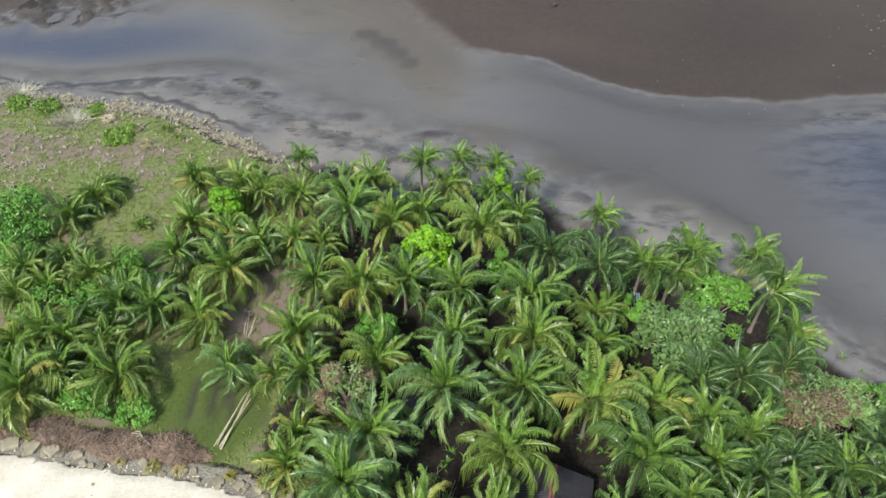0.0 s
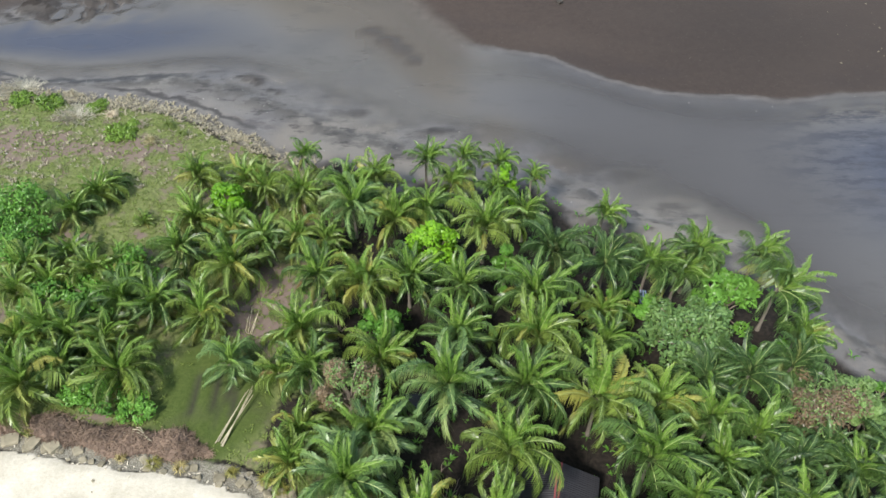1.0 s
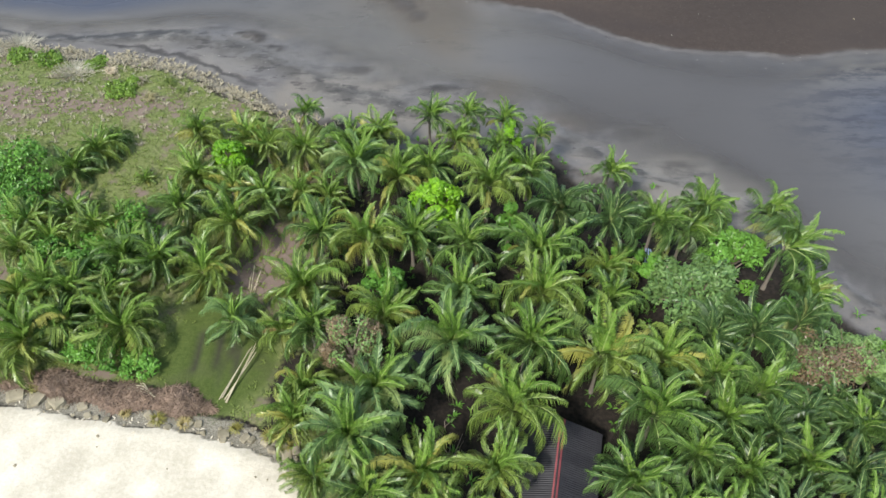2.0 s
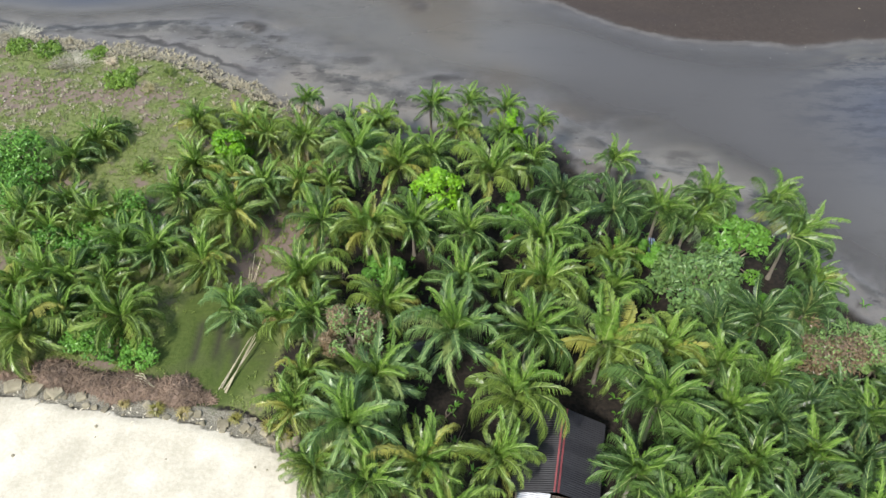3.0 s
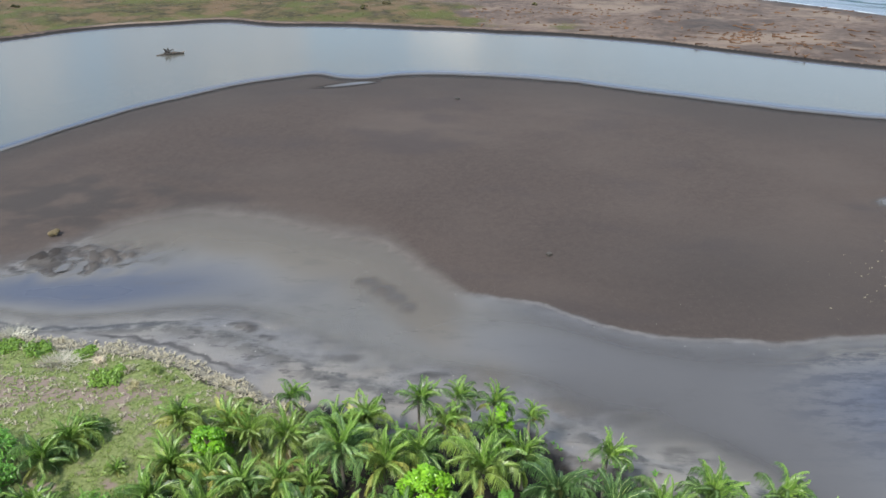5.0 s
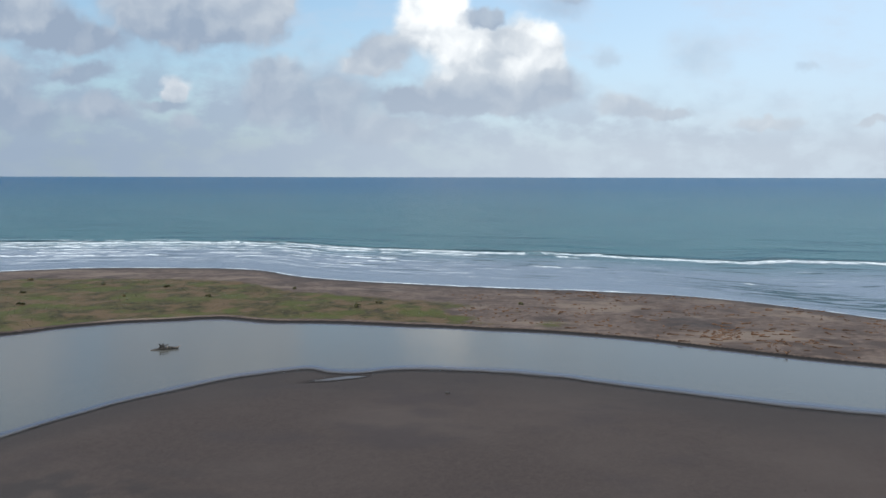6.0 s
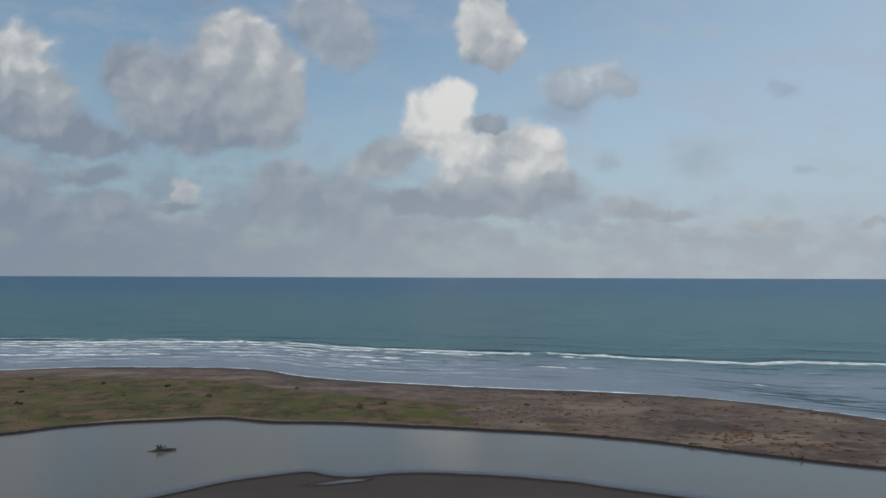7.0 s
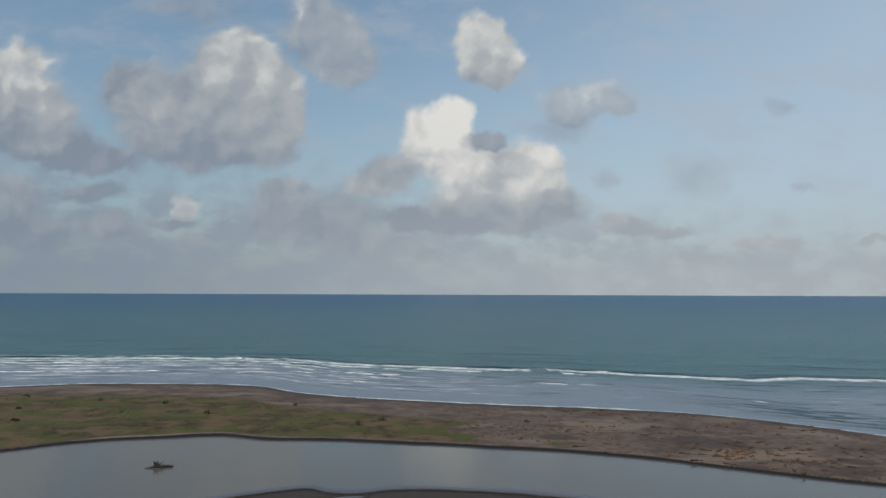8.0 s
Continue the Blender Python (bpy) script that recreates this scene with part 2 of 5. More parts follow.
WEED_LEAF = leaf_material("weed_leaf", (0.05, 0.14, 0.02), (0.155, 0.34, 0.05), (0.14, 0.28, 0.04), 0.05, 0.25)
GREY_LEAF = leaf_material("grey_leaf", (0.06, 0.125, 0.036), (0.22, 0.345, 0.11), (0.16, 0.2, 0.08), 0.1, 0.2)
DRY_LEAF = leaf_material("dry_leaf", (0.07, 0.055, 0.03), (0.27, 0.19, 0.11), (0.3, 0.2, 0.13), 0.3, 0.2)
GRASS = leaf_material("grass", (0.085, 0.125, 0.025), (0.2, 0.25, 0.065), (0.3, 0.27, 0.14), 0.2, 0.2)
MEADOW_WEED = leaf_material("meadow_weed", (0.08, 0.15, 0.018), (0.2, 0.32, 0.045), (0.3, 0.34, 0.08), 0.1, 0.25)
STRAW = leaf_material("straw", (0.26, 0.245, 0.18), (0.48, 0.45, 0.36), (0.5, 0.46, 0.36), 0.2, 0.1)
REED = leaf_material("reed", (0.14, 0.13, 0.03), (0.3, 0.28, 0.08), (0.34, 0.28, 0.12), 0.2, 0.15)
DRY_GRASS = leaf_material("dry_grass", (0.22, 0.19, 0.125), (0.4, 0.36, 0.26), (0.5, 0.42, 0.3), 0.2, 0.15)
BRANCH = plain_material("bare_branch", (0.13, 0.1, 0.08), (0.32, 0.26, 0.21), 14, 0.9)
BRUSH = plain_material("dead_brush", (0.065, 0.047, 0.037), (0.27, 0.19, 0.145), 5, 0.95)
TWIG = plain_material("dead_twig", (0.1, 0.07, 0.05), (0.32, 0.225, 0.165), 1.6, 0.95)
DARK_WOOD = plain_material("wet_wood", (0.012, 0.01, 0.009), (0.06, 0.05, 0.042), 3, 0.7)
DUNE_GRASS = leaf_material("dune_grass", (0.03, 0.032, 0.008), (0.09, 0.08, 0.026), (0.17, 0.13, 0.065), 0.2, 0.15)
PALE_FILL = plain_material("pale_fill", (0.45, 0.4, 0.31), (0.72, 0.66, 0.54), 6, 0.95)
DRIFT = plain_material("driftwood", (0.02, 0.013, 0.01), (0.2, 0.098, 0.045), 3, 0.9)
BAMBOO = plain_material("bamboo", (0.26, 0.22, 0.14), (0.46, 0.41, 0.29), 7, 0.55)
STONE = plain_material("limestone", (0.12, 0.105, 0.07), (0.36, 0.315, 0.225), 2.2, 0.95, 0.8, 0.08)
GRAVEL = plain_material("dark_gravel", (0.03, 0.025, 0.022), (0.1, 0.085, 0.075), 4, 0.95)
CHIP = plain_material("pale_debris", (0.28, 0.265, 0.24), (0.55, 0.53, 0.49), 12, 0.8)
ROOF = plain_material("dark_sheet_roof", (0.012, 0.012, 0.016), (0.045, 0.044, 0.05), 1.8, 0.55, 0.15)
RED = plain_material("faded_red_paint", (0.13, 0.03, 0.035), (0.26, 0.07, 0.075), 5, 0.6)
PALE_SHEET = plain_material("zinc_sheet", (0.2, 0.21, 0.24), (0.36, 0.38, 0.42), 2, 0.45, 0.1, 0.02, 0.3)
WALLING = plain_material("plank_wall", (0.05, 0.04, 0.034), (0.15, 0.12, 0.1), 6, 0.85)
WHITE = plain_material("white_plastic", (0.68, 0.7, 0.72), (0.85, 0.86, 0.88), 6, 0.4, 0.05)
BLUE = plain_material("blue_plastic", (0.09, 0.13, 0.24), (0.22, 0.29, 0.42), 5, 0.4, 0.05)

# ---- the lie of the land: each shore as a line y over x ----


def shore(x, *points):
    """A smooth line through the points (x, y)."""
    px, py = np.array([p[0] for p in points], float), np.array([p[1] for p in points], float)
    d = np.gradient(py, px)
    i = np.clip(np.searchsorted(px, x) - 1, 0, len(px) - 2)
    h = px[i + 1] - px[i]
    s = np.clip((x - px[i]) / h, 0, 1)
    return ((1 + 2 * s) * (1 - s) ** 2 * py[i] + s * (1 - s) ** 2 * h * d[i]
            + s * s * (3 - 2 * s) * py[i + 1] + s * s * (s - 1) * h * d[i + 1])


def land_edge(x):
    return shore(x, (-5000, 160), (-150, 102), (-80, 86), (-57, 81.5), (-45, 79.5), (-34, 77), (-24.5, 71.5), (-17, 67.5), (-10.6, 66),
                 (-5, 63.5), (3, 63.5), (9.3, 63), (13.3, 59), (19, 57), (27, 54.5), (31.5, 51), (34.5, 44), (38, 38.5), (44, 35), (60, 29), (120, 5), (5000, -300))


def mud_edge(x):
    return shore(x, (-5000, 165), (-150, 107), (-80, 90), (-58.6, 85.8), (-50, 84.4), (-43, 85), (-36, 86), (-30, 85.6), (-20, 80), (-10, 73.6), (-4, 71.3),
                 (4.5, 70), (12, 67), (17, 62), (22, 59), (29, 56), (34, 52), (37, 45), (40, 41), (46, 37.5), (62, 32), (120, 8), (5000, -295))


def bar_near(x):
    return shore(x, (-5000, 180), (-150, 112), (-95, 104), (-64, 101), (-58, 108), (-52, 115), (-44, 118.5), (-29, 117), (-18, 111.5), (-8, 106), (-2, 98), (3, 92.5),
                 (8, 90.4), (13.5, 88.8), (20, 85.2), (27, 82), (36, 80.4), (44, 79.8), (50, 80.6), (57, 81), (80, 76), (130, 55), (5000, -200))


def bar_far(x):
    return shore(x, (-5000, 182), (-170, 116), (-120, 122), (-88.6, 150), (-78.6, 167), (-65, 183.5), (-54, 194), (-41, 203), (-33, 206), (-27, 202), (-22, 201),
                 (-10, 204.5), (5.6, 204), (28, 199), (48.6, 189), (67, 179), (84, 170.6), (102.6, 164), (150, 148), (5000, -100))


def spit_near(x):
    return shore(x, (-5000, 190), (-300, 206), (-200, 231), (-142, 251), (-121, 267), (-95, 275.5), (-72, 279), (-62, 274.5), (-33, 271), (7, 262.5), (45, 253), (70, 242),
                 (92, 228.6), (113, 216), (128, 209), (180, 186), (300, 150), (5000, 0))


def sea_edge(x):
    return shore(x, (-5000, 405), (-600, 405), (-227, 412), (-202, 421), (-143, 425), (-88, 412), (-66, 391), (-17, 368), (35, 352), (84, 340), (126, 319),
                 (151, 296), (166.5, 278), (220, 240), (320, 195), (5000, 60))


def value_noise(x, y, seed):
    xi, yi = np.floor(x).astype(np.int64), np.floor(y).astype(np.int64)
    fx, fy = x - xi, y - yi
    fx, fy = fx * fx * (3 - 2 * fx), fy * fy * (3 - 2 * fy)

    def corner(i, j):
        h = (i * 374761393 + j * 668265263 + seed * 974634777) & 0xFFFFFFFF
        h = ((h ^ (h >> 13)) * 1274126177) & 0xFFFFFFFF
        return ((h ^ (h >> 16)) & 0xFFFF) / 65535.0

    return ((corner(xi, yi) * (1 - fx) + corner(xi + 1, yi) * fx) * (1 - fy)
            + (corner(xi, yi + 1) * (1 - fx) + corner(xi + 1, yi + 1) * fx) * fy)


def rough_noise(x, y, size, seed):
    """-1 to 1, with three octaves."""
    total = 0
    for k, w in enumerate((0.55, 0.3, 0.15)):
        total = total + w * value_noise(x / size * 2 ** k, y / size * 2 ** k, seed + k)
    return total * 2 - 1


def ease(v, low, high):
    s = np.clip((v - low) / (high - low), 0, 1)
    return s * s * (3 - 2 * s)


def bell(x, y, cx, cy, rx, ry):
    return np.exp(-((x - cx) / rx) ** 2 - ((y - cy) / ry) ** 2)


def road_edge(x):
    return shore(x, (-5000, 40), (-60, 34), (-37, 30.7), (-28, 29.2), (-21, 28.2), (-16.4, 27), (-13, 25.2), (-11, 22.5), (-8.5, 16), (-6, 0), (5000, -30))


def terrain(x, y):
    """Height and the ground's covers at a place."""
    f, m, e, b, a, c = land_edge(x), mud_edge(x), bar_near(x), bar_far(x), spit_near(x), sea_edge(x)
    f = f + rough_noise(x, y, 5, 3) * 0.9
    m = m + rough_noise(x, y, 7, 7) * 0.8
    e = e + rough_noise(x, y, 14, 11) * 1.2
    b = b + rough_noise(x, y, 18, 15) * 1.5
    a = a + rough_noise(x, y, 10, 19) * 1.2
    c = c + rough_noise(x, y, 26, 23) * 2.2
    small, broad = rough_noise(x, y, 2.2, 31), rough_noise(x, y, 22, 37)
    land = 0.55 + 0.35 * ease(f - y, 0, 9) + 0.1 * small + 0.12 * broad
    z = np.where(y < f, land, 0.0)
    width = np.maximum(m - f, 0.5)
    flat = 0.55 * (1 - ease((y - f) / width, -0.25, 0.9)) + 0.1 * ease((m - y) / width, 0, 0.3) + 0.05 * small
    z = np.where((y >= f) & (y < m), flat, z)
    deep = np.minimum(y - m, e - y)
    # a wet flat lies between the near shore and the bar, with a little water on it
    channel = (-0.08 - 0.12 * ease(deep, 0, 9) + 0.05 * broad
               - 0.5 * ease(deep, 0, 7) * (bell(x, y, -52, 93, 26, 9) + bell(x, y, 64, 66, 26, 15) + 0.35 * bell(x, y, 14, 79, 16, 7)))
    lumps = 0
    for lx, ly, rx, ry, up in ((-26, 84, 2.2, 1.3, 0.3), (-22.4, 81.5, 1.3, 0.9, 0.25), (-19, 77.5, 2.2, 0.8, 0.2), (-31, 85.6, 1.8, 0.5, 0.2),
                               (-12, 77, 3, 1.2, 0.17), (-10.2, 95.6, 1.5, 1.0, 0.34), (-8.2, 93.4, 1.5, 1.1, 0.34), (-6.2, 91.0, 1.3, 1.2, 0.28), (-4.4, 88.6, 1.1, 1.3, 0.2),
                               (20, 65.5, 3.6, 1.5, 0.1), (25.5, 60.5, 3.6, 1.1, 0.1), (-1, 73.6, 5, 1.0, 0.14), (11.5, 64.5, 4, 1.0, 0.14)):
        lumps = lumps + up * bell(x, y, lx, ly, rx, ry)
    lumps = lumps * np.clip(1 + 0.9 * rough_noise(x, y, 2.6, 91), 0.3, 1.6)
    channel = channel + lumps + 0.035 * small * (lumps > 0.03)
    ridged = rough_noise((x * 0.8 + y * 0.6) * 1.7, (y * 0.8 - x * 0.6) * 0.8, 1.9, 41)
    clods = np.maximum(0.45 + 1.6 * ridged, 0) * np.minimum(1.5 * bell(x, y, -55, 102.3, 8.5, 4.2), 1)
    plume = y - e + 17 + 7 * broad
    silt = np.maximum(ease(plume, -6, 10) * ease(8 - x, 0, 12) * ease(x, -62, -48), 0.5 * np.maximum(bell(x, y, 13, 67.5, 6, 2.8), np.maximum(bell(x, y, 6, 74, 4, 5), bell(x, y, -0.5, 84, 4, 7))))
    channel = channel + np.maximum(clods, 0)
    z = np.where((y >= m) & (y < e), channel, z)
    inside = np.minimum(y - e, (b - y) * 0.5)
    bar = 0.03 + 0.42 * ease(inside, 0, 16) + 0.1 * broad * ease(inside, 2, 12) + 0.015 * small
    pool = 1.6 * bell(x, y, 88, 121.5, 12, 4.0)
    # an inlet behind a low tongue of sand
    inlet = (y - 198.5) - 0.42 * (x + 24)
    pool = pool + 0.55 * np.exp(-(inlet / 2.0) ** 2) * ease(x, -42, -22) * ease(-14 - x, 0, 5)
    z = np.where((y >= e) & (y < b), bar - pool, z)
    z = np.where((y >= b) & (y < a), -0.03 - 1.5 * ease(np.minimum(y - b, (a - y) * 2.0), 0, 12), z)
    dune = rough_noise(x, y, 30, 43) * 0.5 + rough_noise(x, y, 8, 47) * 0.25
    spit = 0.8 * ease(y - a, 0, 1.4) + (0.8 + dune) * ease(y - a, 2, 30) * ease(c - y, 8, 40)
    spit = np.minimum(spit, 0.05 + 0.06 * np.maximum(c - y, 0) + ease(c - y, 5, 30) * 3)
    z = np.where((y >= a) & (y < c), spit, z)
    z = np.where(y >= c, -0.05 - np.minimum(0.03 * (y - c), 6), z)
    # the road's pale fill
    r = road_edge(x) + rough_noise(x, y, 1.6, 53) * 0.35
    road = ease(r - y, -0.3, 0.5)
    z = np.where(y < f, z + road * 0.35, z)
    # drains cut across the lawn
    drain = sum(bell(x + 0.06 * (y - 36), y, dx, 36.2, 0.42, dy) for dx, dy in ((-20.2, 4.4), (-18.9, 3.4), (-22.2, 2.8)))
    z = np.where(y < f, z - 0.38 * drain, z)
    meadow = ease(f - y, 0.3, 3.0) * ease(np.maximum(-12 - 0.32 * (y - 40) * (y < 62) - x, (y - 66) * 0.4 - x * 0.1), -6, 2)
    lawn = np.minimum(1.7 * bell(x, y, -20.4, 36.0, 4.8, 5.8), 1)
    meadow = np.maximum(meadow, lawn) * (1 - road) * (y < f)
    worn = np.maximum(bell(x, y, -49, 70.5, 6, 2.2), np.maximum(bell(x, y, -38.6, 69.4, 5, 1.6), bell(x, y, -17, 45, 4, 5)))
    meadow = meadow * (1 - np.minimum(1.2 * bell(x, y, -13.2, 32, 2.4, 4.2), 1))
    shingle = 0.6 * ease(f - y, -1.8, 0.2) * ease(y - f, -3.0, -0.4) * ease(-x, 8, 24)
    shingle = np.maximum(shingle, 0.85 * ease(r + 2.6 - y, 0, 1.4) * (1 - road) * (y < f))
    meadow = meadow * (1 - ease(r + 2.8 - y, 0, 1.2))
    barren = ((y >= m) & (y < b + 8)) * ease(y - e + 0.5 * small, -1.6 - 6 * ease(-x, -6, 6), 1.0 + 9 * ease(-x, -6, 6))
    beach = ((y >= a) & (y < c + 30)) * 1.0
    turf = beach * ease(y - a, 1, 6) * ease(c - y, 42, 64) * ease(52 - x + 45 * broad - (y - 270) * 0.3, 0, 70)
    damp = 0.8 * ((y >= b) & (y < a)) + beach * ease(c + 1 - y, 19, 8) + barren * ease(b - y + 5 * broad, 30, 4) * 0.75 + barren * np.minimum(1.5 * bell(x, y, -63, 124, 24, 13), 1) * ease(rough_noise(x, y * 1.6, 5, 97), -0.25, 0.3) + 0.95 * beach * bell(x, y, 90, 262, 17, 11) * ease(rough_noise(x, y * 1.5, 9, 119), -0.5, 0.3) + 0.75 * barren * bell(x, y, 46, 94, 30, 17) + ease(drain, 0.3, 0.7) * (y < f) + ((y >= m) & (y < e)) * np.maximum(ease(clods, 0.12, 0.34), ease(lumps, 0.03, 0.12) * 0.8)
    return z, dict(meadow=meadow, lawn=lawn * (y < f), worn=worn, ashore=np.clip(y - a, -20, 40), mudline=np.clip(y - m, -12, 12), landline=np.clip(y - f, -12, 12), barline=np.clip(y - e, -12, 12), road=road * (y < f), shingle=shingle, bar=barren, beach=beach, turf=turf, damp=damp, silt=silt * (y > m) * ease(e + 14 - y, 0, 12))


def height(x, y):
    return float(terrain(np.array([float(x)]), np.array([float(y)]))[0][0])


def sheet(name, xs, ys, place, attributes, keep=None):
    """A grid of quads; place gives x, y, z of all its corners."""
    gx, gy = np.meshgrid(xs, ys)
    co, values = place(gx.ravel(), gy.ravel())
    w, h = len(xs), len(ys)
    i = (np.arange(h - 1)[:, None] * w + np.arange(w - 1)[None, :]).ravel()
    quads = np.stack([i, i + 1, i + 1 + w, i + w], 1)
    if keep is not None:
        quads = quads[keep(co, values)[quads].any(1)]
        used, quads = np.unique(quads, return_inverse=True)
        quads = quads.reshape(-1, 4)
        co, values = co[used], {k: v[used] for k, v in values.items()}
    me = bpy.data.meshes.new(name)
    me.vertices.add(len(co))
    me.vertices.foreach_set("co", co.astype(np.float32).ravel())
    me.loops.add(len(quads) * 4)
    me.loops.foreach_set("vertex_index", quads.astype(np.int32).ravel())
    me.polygons.add(len(quads))
    me.polygons.foreach_set("loop_start", np.arange(0, len(quads) * 4, 4, dtype=np.int32))
    me.update(calc_edges=True)
    me.polygons.foreach_set("use_smooth", np.ones(len(quads), bool))
    for k in attributes:
        me.attributes.new(k, "FLOAT", "POINT").data.foreach_set("value", np.asarray(values[k], np.float32))
    me.validate()
    return new(name, me)


def steps(*pieces):
    """Grid lines: (from, to, step) and, with a fourth value, a step that grows by that factor."""
    out = []
    for p in pieces:
        v, s = p[0], p[2]
        while (v - p[1]) * (1 if s > 0 else -1) < 0:
            out.append(v)
            v += s
            if len(p) > 3:
                s *= p[3]
        out.append(p[1])
    return np.unique(np.round(out, 3))


def attribute(t, name):
    n = node(t, "ShaderNodeAttribute")
    n.attribute_name = name
    return n.outputs["Fac"]


def ground_material():
    m, t, p = material("ground_cover", 0.9, 0.3)
    where = node(t, "ShaderNodeNewGeometry").outputs["Position"]
    fine, grain = noise_at(t, where, 3.2, 5), noise_at(t, where, 11, 3)
    mid, wide = noise_at(t, where, 0.42, 5), noise_at(t, where, 0.055, 5)
    long_streak = noise_at(t, stretched(t, where, 0.022, 0.03, 1), 1, 4)

    def cover(name, spread=0.35):
        v = calc(t, "MULTIPLY_ADD", calc(t, "SUBTRACT", mid, 0.5), spread * 2, attribute(t, name))
        v = calc(t, "MULTIPLY_ADD", calc(t, "SUBTRACT", fine, 0.5), spread, v)
        return soft_step(t, v, 0.35, 0.65)

    # dark soil, taken near black: the shade between palms is in its colour
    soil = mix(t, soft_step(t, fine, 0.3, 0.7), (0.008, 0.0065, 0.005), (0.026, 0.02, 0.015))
    mud = mix(t, soft_step(t, mid, 0.3, 0.7), (0.1, 0.096, 0.1), (0.145, 0.138, 0.14))
    mud = mix(t, soft_step(t, wide, 0.35, 0.65), mud, (0.17, 0.157, 0.142))
    place = node(t, "ShaderNodeSeparateXYZ")
    link(t, where, place.inputs[0])
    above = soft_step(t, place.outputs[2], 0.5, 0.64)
    blotch = noise_at(t, stretched(t, where, 0.16, 0.3, 1), 1, 6, 0.65)
    mud = mix(t, soft_step(t, blotch, 0.5, 0.68, 0.0, 0.7), mud, (0.06, 0.056, 0.058))
    mud = mix(t, soft_step(t, noise_at(t, stretched(t, where, 0.07, 0.14, 1), 1.3, 5), 0.52, 0.68, 0.0, 0.6), mud, (0.175, 0.155, 0.135))
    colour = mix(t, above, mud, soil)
    # dark crusts where mud stands above the water
    crust = calc(t, "MULTIPLY", soft_step(t, place.outputs[2], -0.05, 0.05), soft_step(t, place.outputs[2], 0.3, 0.12))
    colour = mix(t, calc(t, "MULTIPLY", crust, soft_step(t, mid, 0.36, 0.56)), colour, (0.075, 0.07, 0.066))
    clump = noise_at(t, stretched(t, where, 0.45, 0.9, 1), 1, 5, 0.6)
    shelf = calc(t, "MULTIPLY", soft_step(t, place.outputs[2], -0.12, 0.02), soft_step(t, place.outputs[2], 0.42, 0.2))
    colour = mix(t, calc(t, "MULTIPLY", calc(t, "MULTIPLY", shelf, 0.6), soft_step(t, clump, 0.55, 0.62)), colour, (0.034, 0.031, 0.032))
    colour = mix(t, soft_step(t, attribute(t, "silt"), 0.1, 0.6), colour, (0.108, 0.093, 0.081))
    stony = mix(t, soft_step(t, grain, 0.4, 0.62), (0.12, 0.108, 0.085), (0.27, 0.25, 0.2))
    colour = mix(t, cover("shingle"), colour, stony)
    green = mix(t, soft_step(t, fine, 0.3, 0.7), (0.075, 0.1, 0.028), (0.17, 0.19, 0.07))
    bare = mix(t, grain, (0.115, 0.085, 0.07), (0.21, 0.16, 0.135))
    field = mix(t, soft_step(t, calc(t, "MULTIPLY_ADD", attribute(t, "worn"), 0.45, mid), 0.5, 0.68), green, bare)
    colour = mix(t, cover("meadow"), colour, field)
    # lawn green, darkened: some of the palms' shade is put into this colour
    bright = mix(t, fine, (0.03, 0.052, 0.008), (0.072, 0.1, 0.019))
    colour = mix(t, calc(t, "MULTIPLY", cover("lawn"), 0.9), colour, bright)
    pale = mix(t, soft_step(t, calc(t, "MULTIPLY_ADD", fine, 0.3, calc(t, "MULTIPLY", mid, 0.7)), 0.3, 0.7), (0.41, 0.37, 0.295), (0.6, 0.55, 0.46))
    colour = mix(t, cover("road", 0.2), colour, pale)
    grit = mix(t, soft_step(t, calc(t, "MULTIPLY_ADD", noise_at(t, where, 1.1, 4, 0.7), 0.6, calc(t, "MULTIPLY", fine, 0.4)), 0.3, 0.7), (0.034, 0.0245, 0.0205), (0.056, 0.041, 0.0345))
    grit = mix(t, soft_step(t, long_streak, 0.35, 0.75, 0.0, 0.75), grit, (0.066, 0.05, 0.042))
    grit = mix(t, soft_step(t, noise_at(t, stretched(t, where, 0.03, 0.05, 1), 1.3, 4), 0.52, 0.7, 0.0, 0.6), grit, (0.036, 0.028, 0.027))
    spread_bar = calc(t, "MULTIPLY_ADD", calc(t, "SUBTRACT", mid, 0.5), 0.5, attribute(t, "bar"))
    colour = mix(t, soft_step(t, spread_bar, 0.08, 0.92), colour, grit)
    by_bar = calc(t, "MULTIPLY", soft_step(t, attribute(t, "barline"), -8, -2), soft_step(t, attribute(t, "barline"), 0.5, -0.4))
    colour = mix(t, calc(t, "MULTIPLY", by_bar, calc(t, "MULTIPLY", soft_step(t, place.outputs[0], 0, 12), 0.75)), colour, (0.082, 0.078, 0.083))
    # a thin pale line of dried silt along the bar's edge
    rim = soft_step(t, calc(t, "ABSOLUTE", calc(t, "MULTIPLY_ADD", calc(t, "SUBTRACT", mid, 0.5), 1.4, calc(t, "ADD", attribute(t, "barline"), 0.3))), 0.55, 0.1)
    rim = calc(t, "MULTIPLY", rim, soft_step(t, place.outputs[0], 2, 14))
    colour = mix(t, calc(t, "MULTIPLY", rim, 0.4), colour, (0.17, 0.157, 0.15))
    sand = mix(t, soft_step(t, mid, 0.3, 0.7), (0.066, 0.046, 0.037), (0.125, 0.09, 0.07))
    sand = mix(t, soft_step(t, wide, 0.5, 0.62), sand, (0.056, 0.04, 0.033))
    sand = mix(t, soft_step(t, noise_at(t, stretched(t, where, 0.05, 0.16, 1), 1, 5, 0.65), 0.53, 0.64, 0.0, 0.7), sand, (0.045, 0.03, 0.023))
    sand = mix(t, soft_step(t, noise_at(t, stretched(t, where, 0.018, 0.04, 1), 1.3, 4), 0.5, 0.66, 0.0, 0.8), sand, (0.16, 0.12, 0.092))
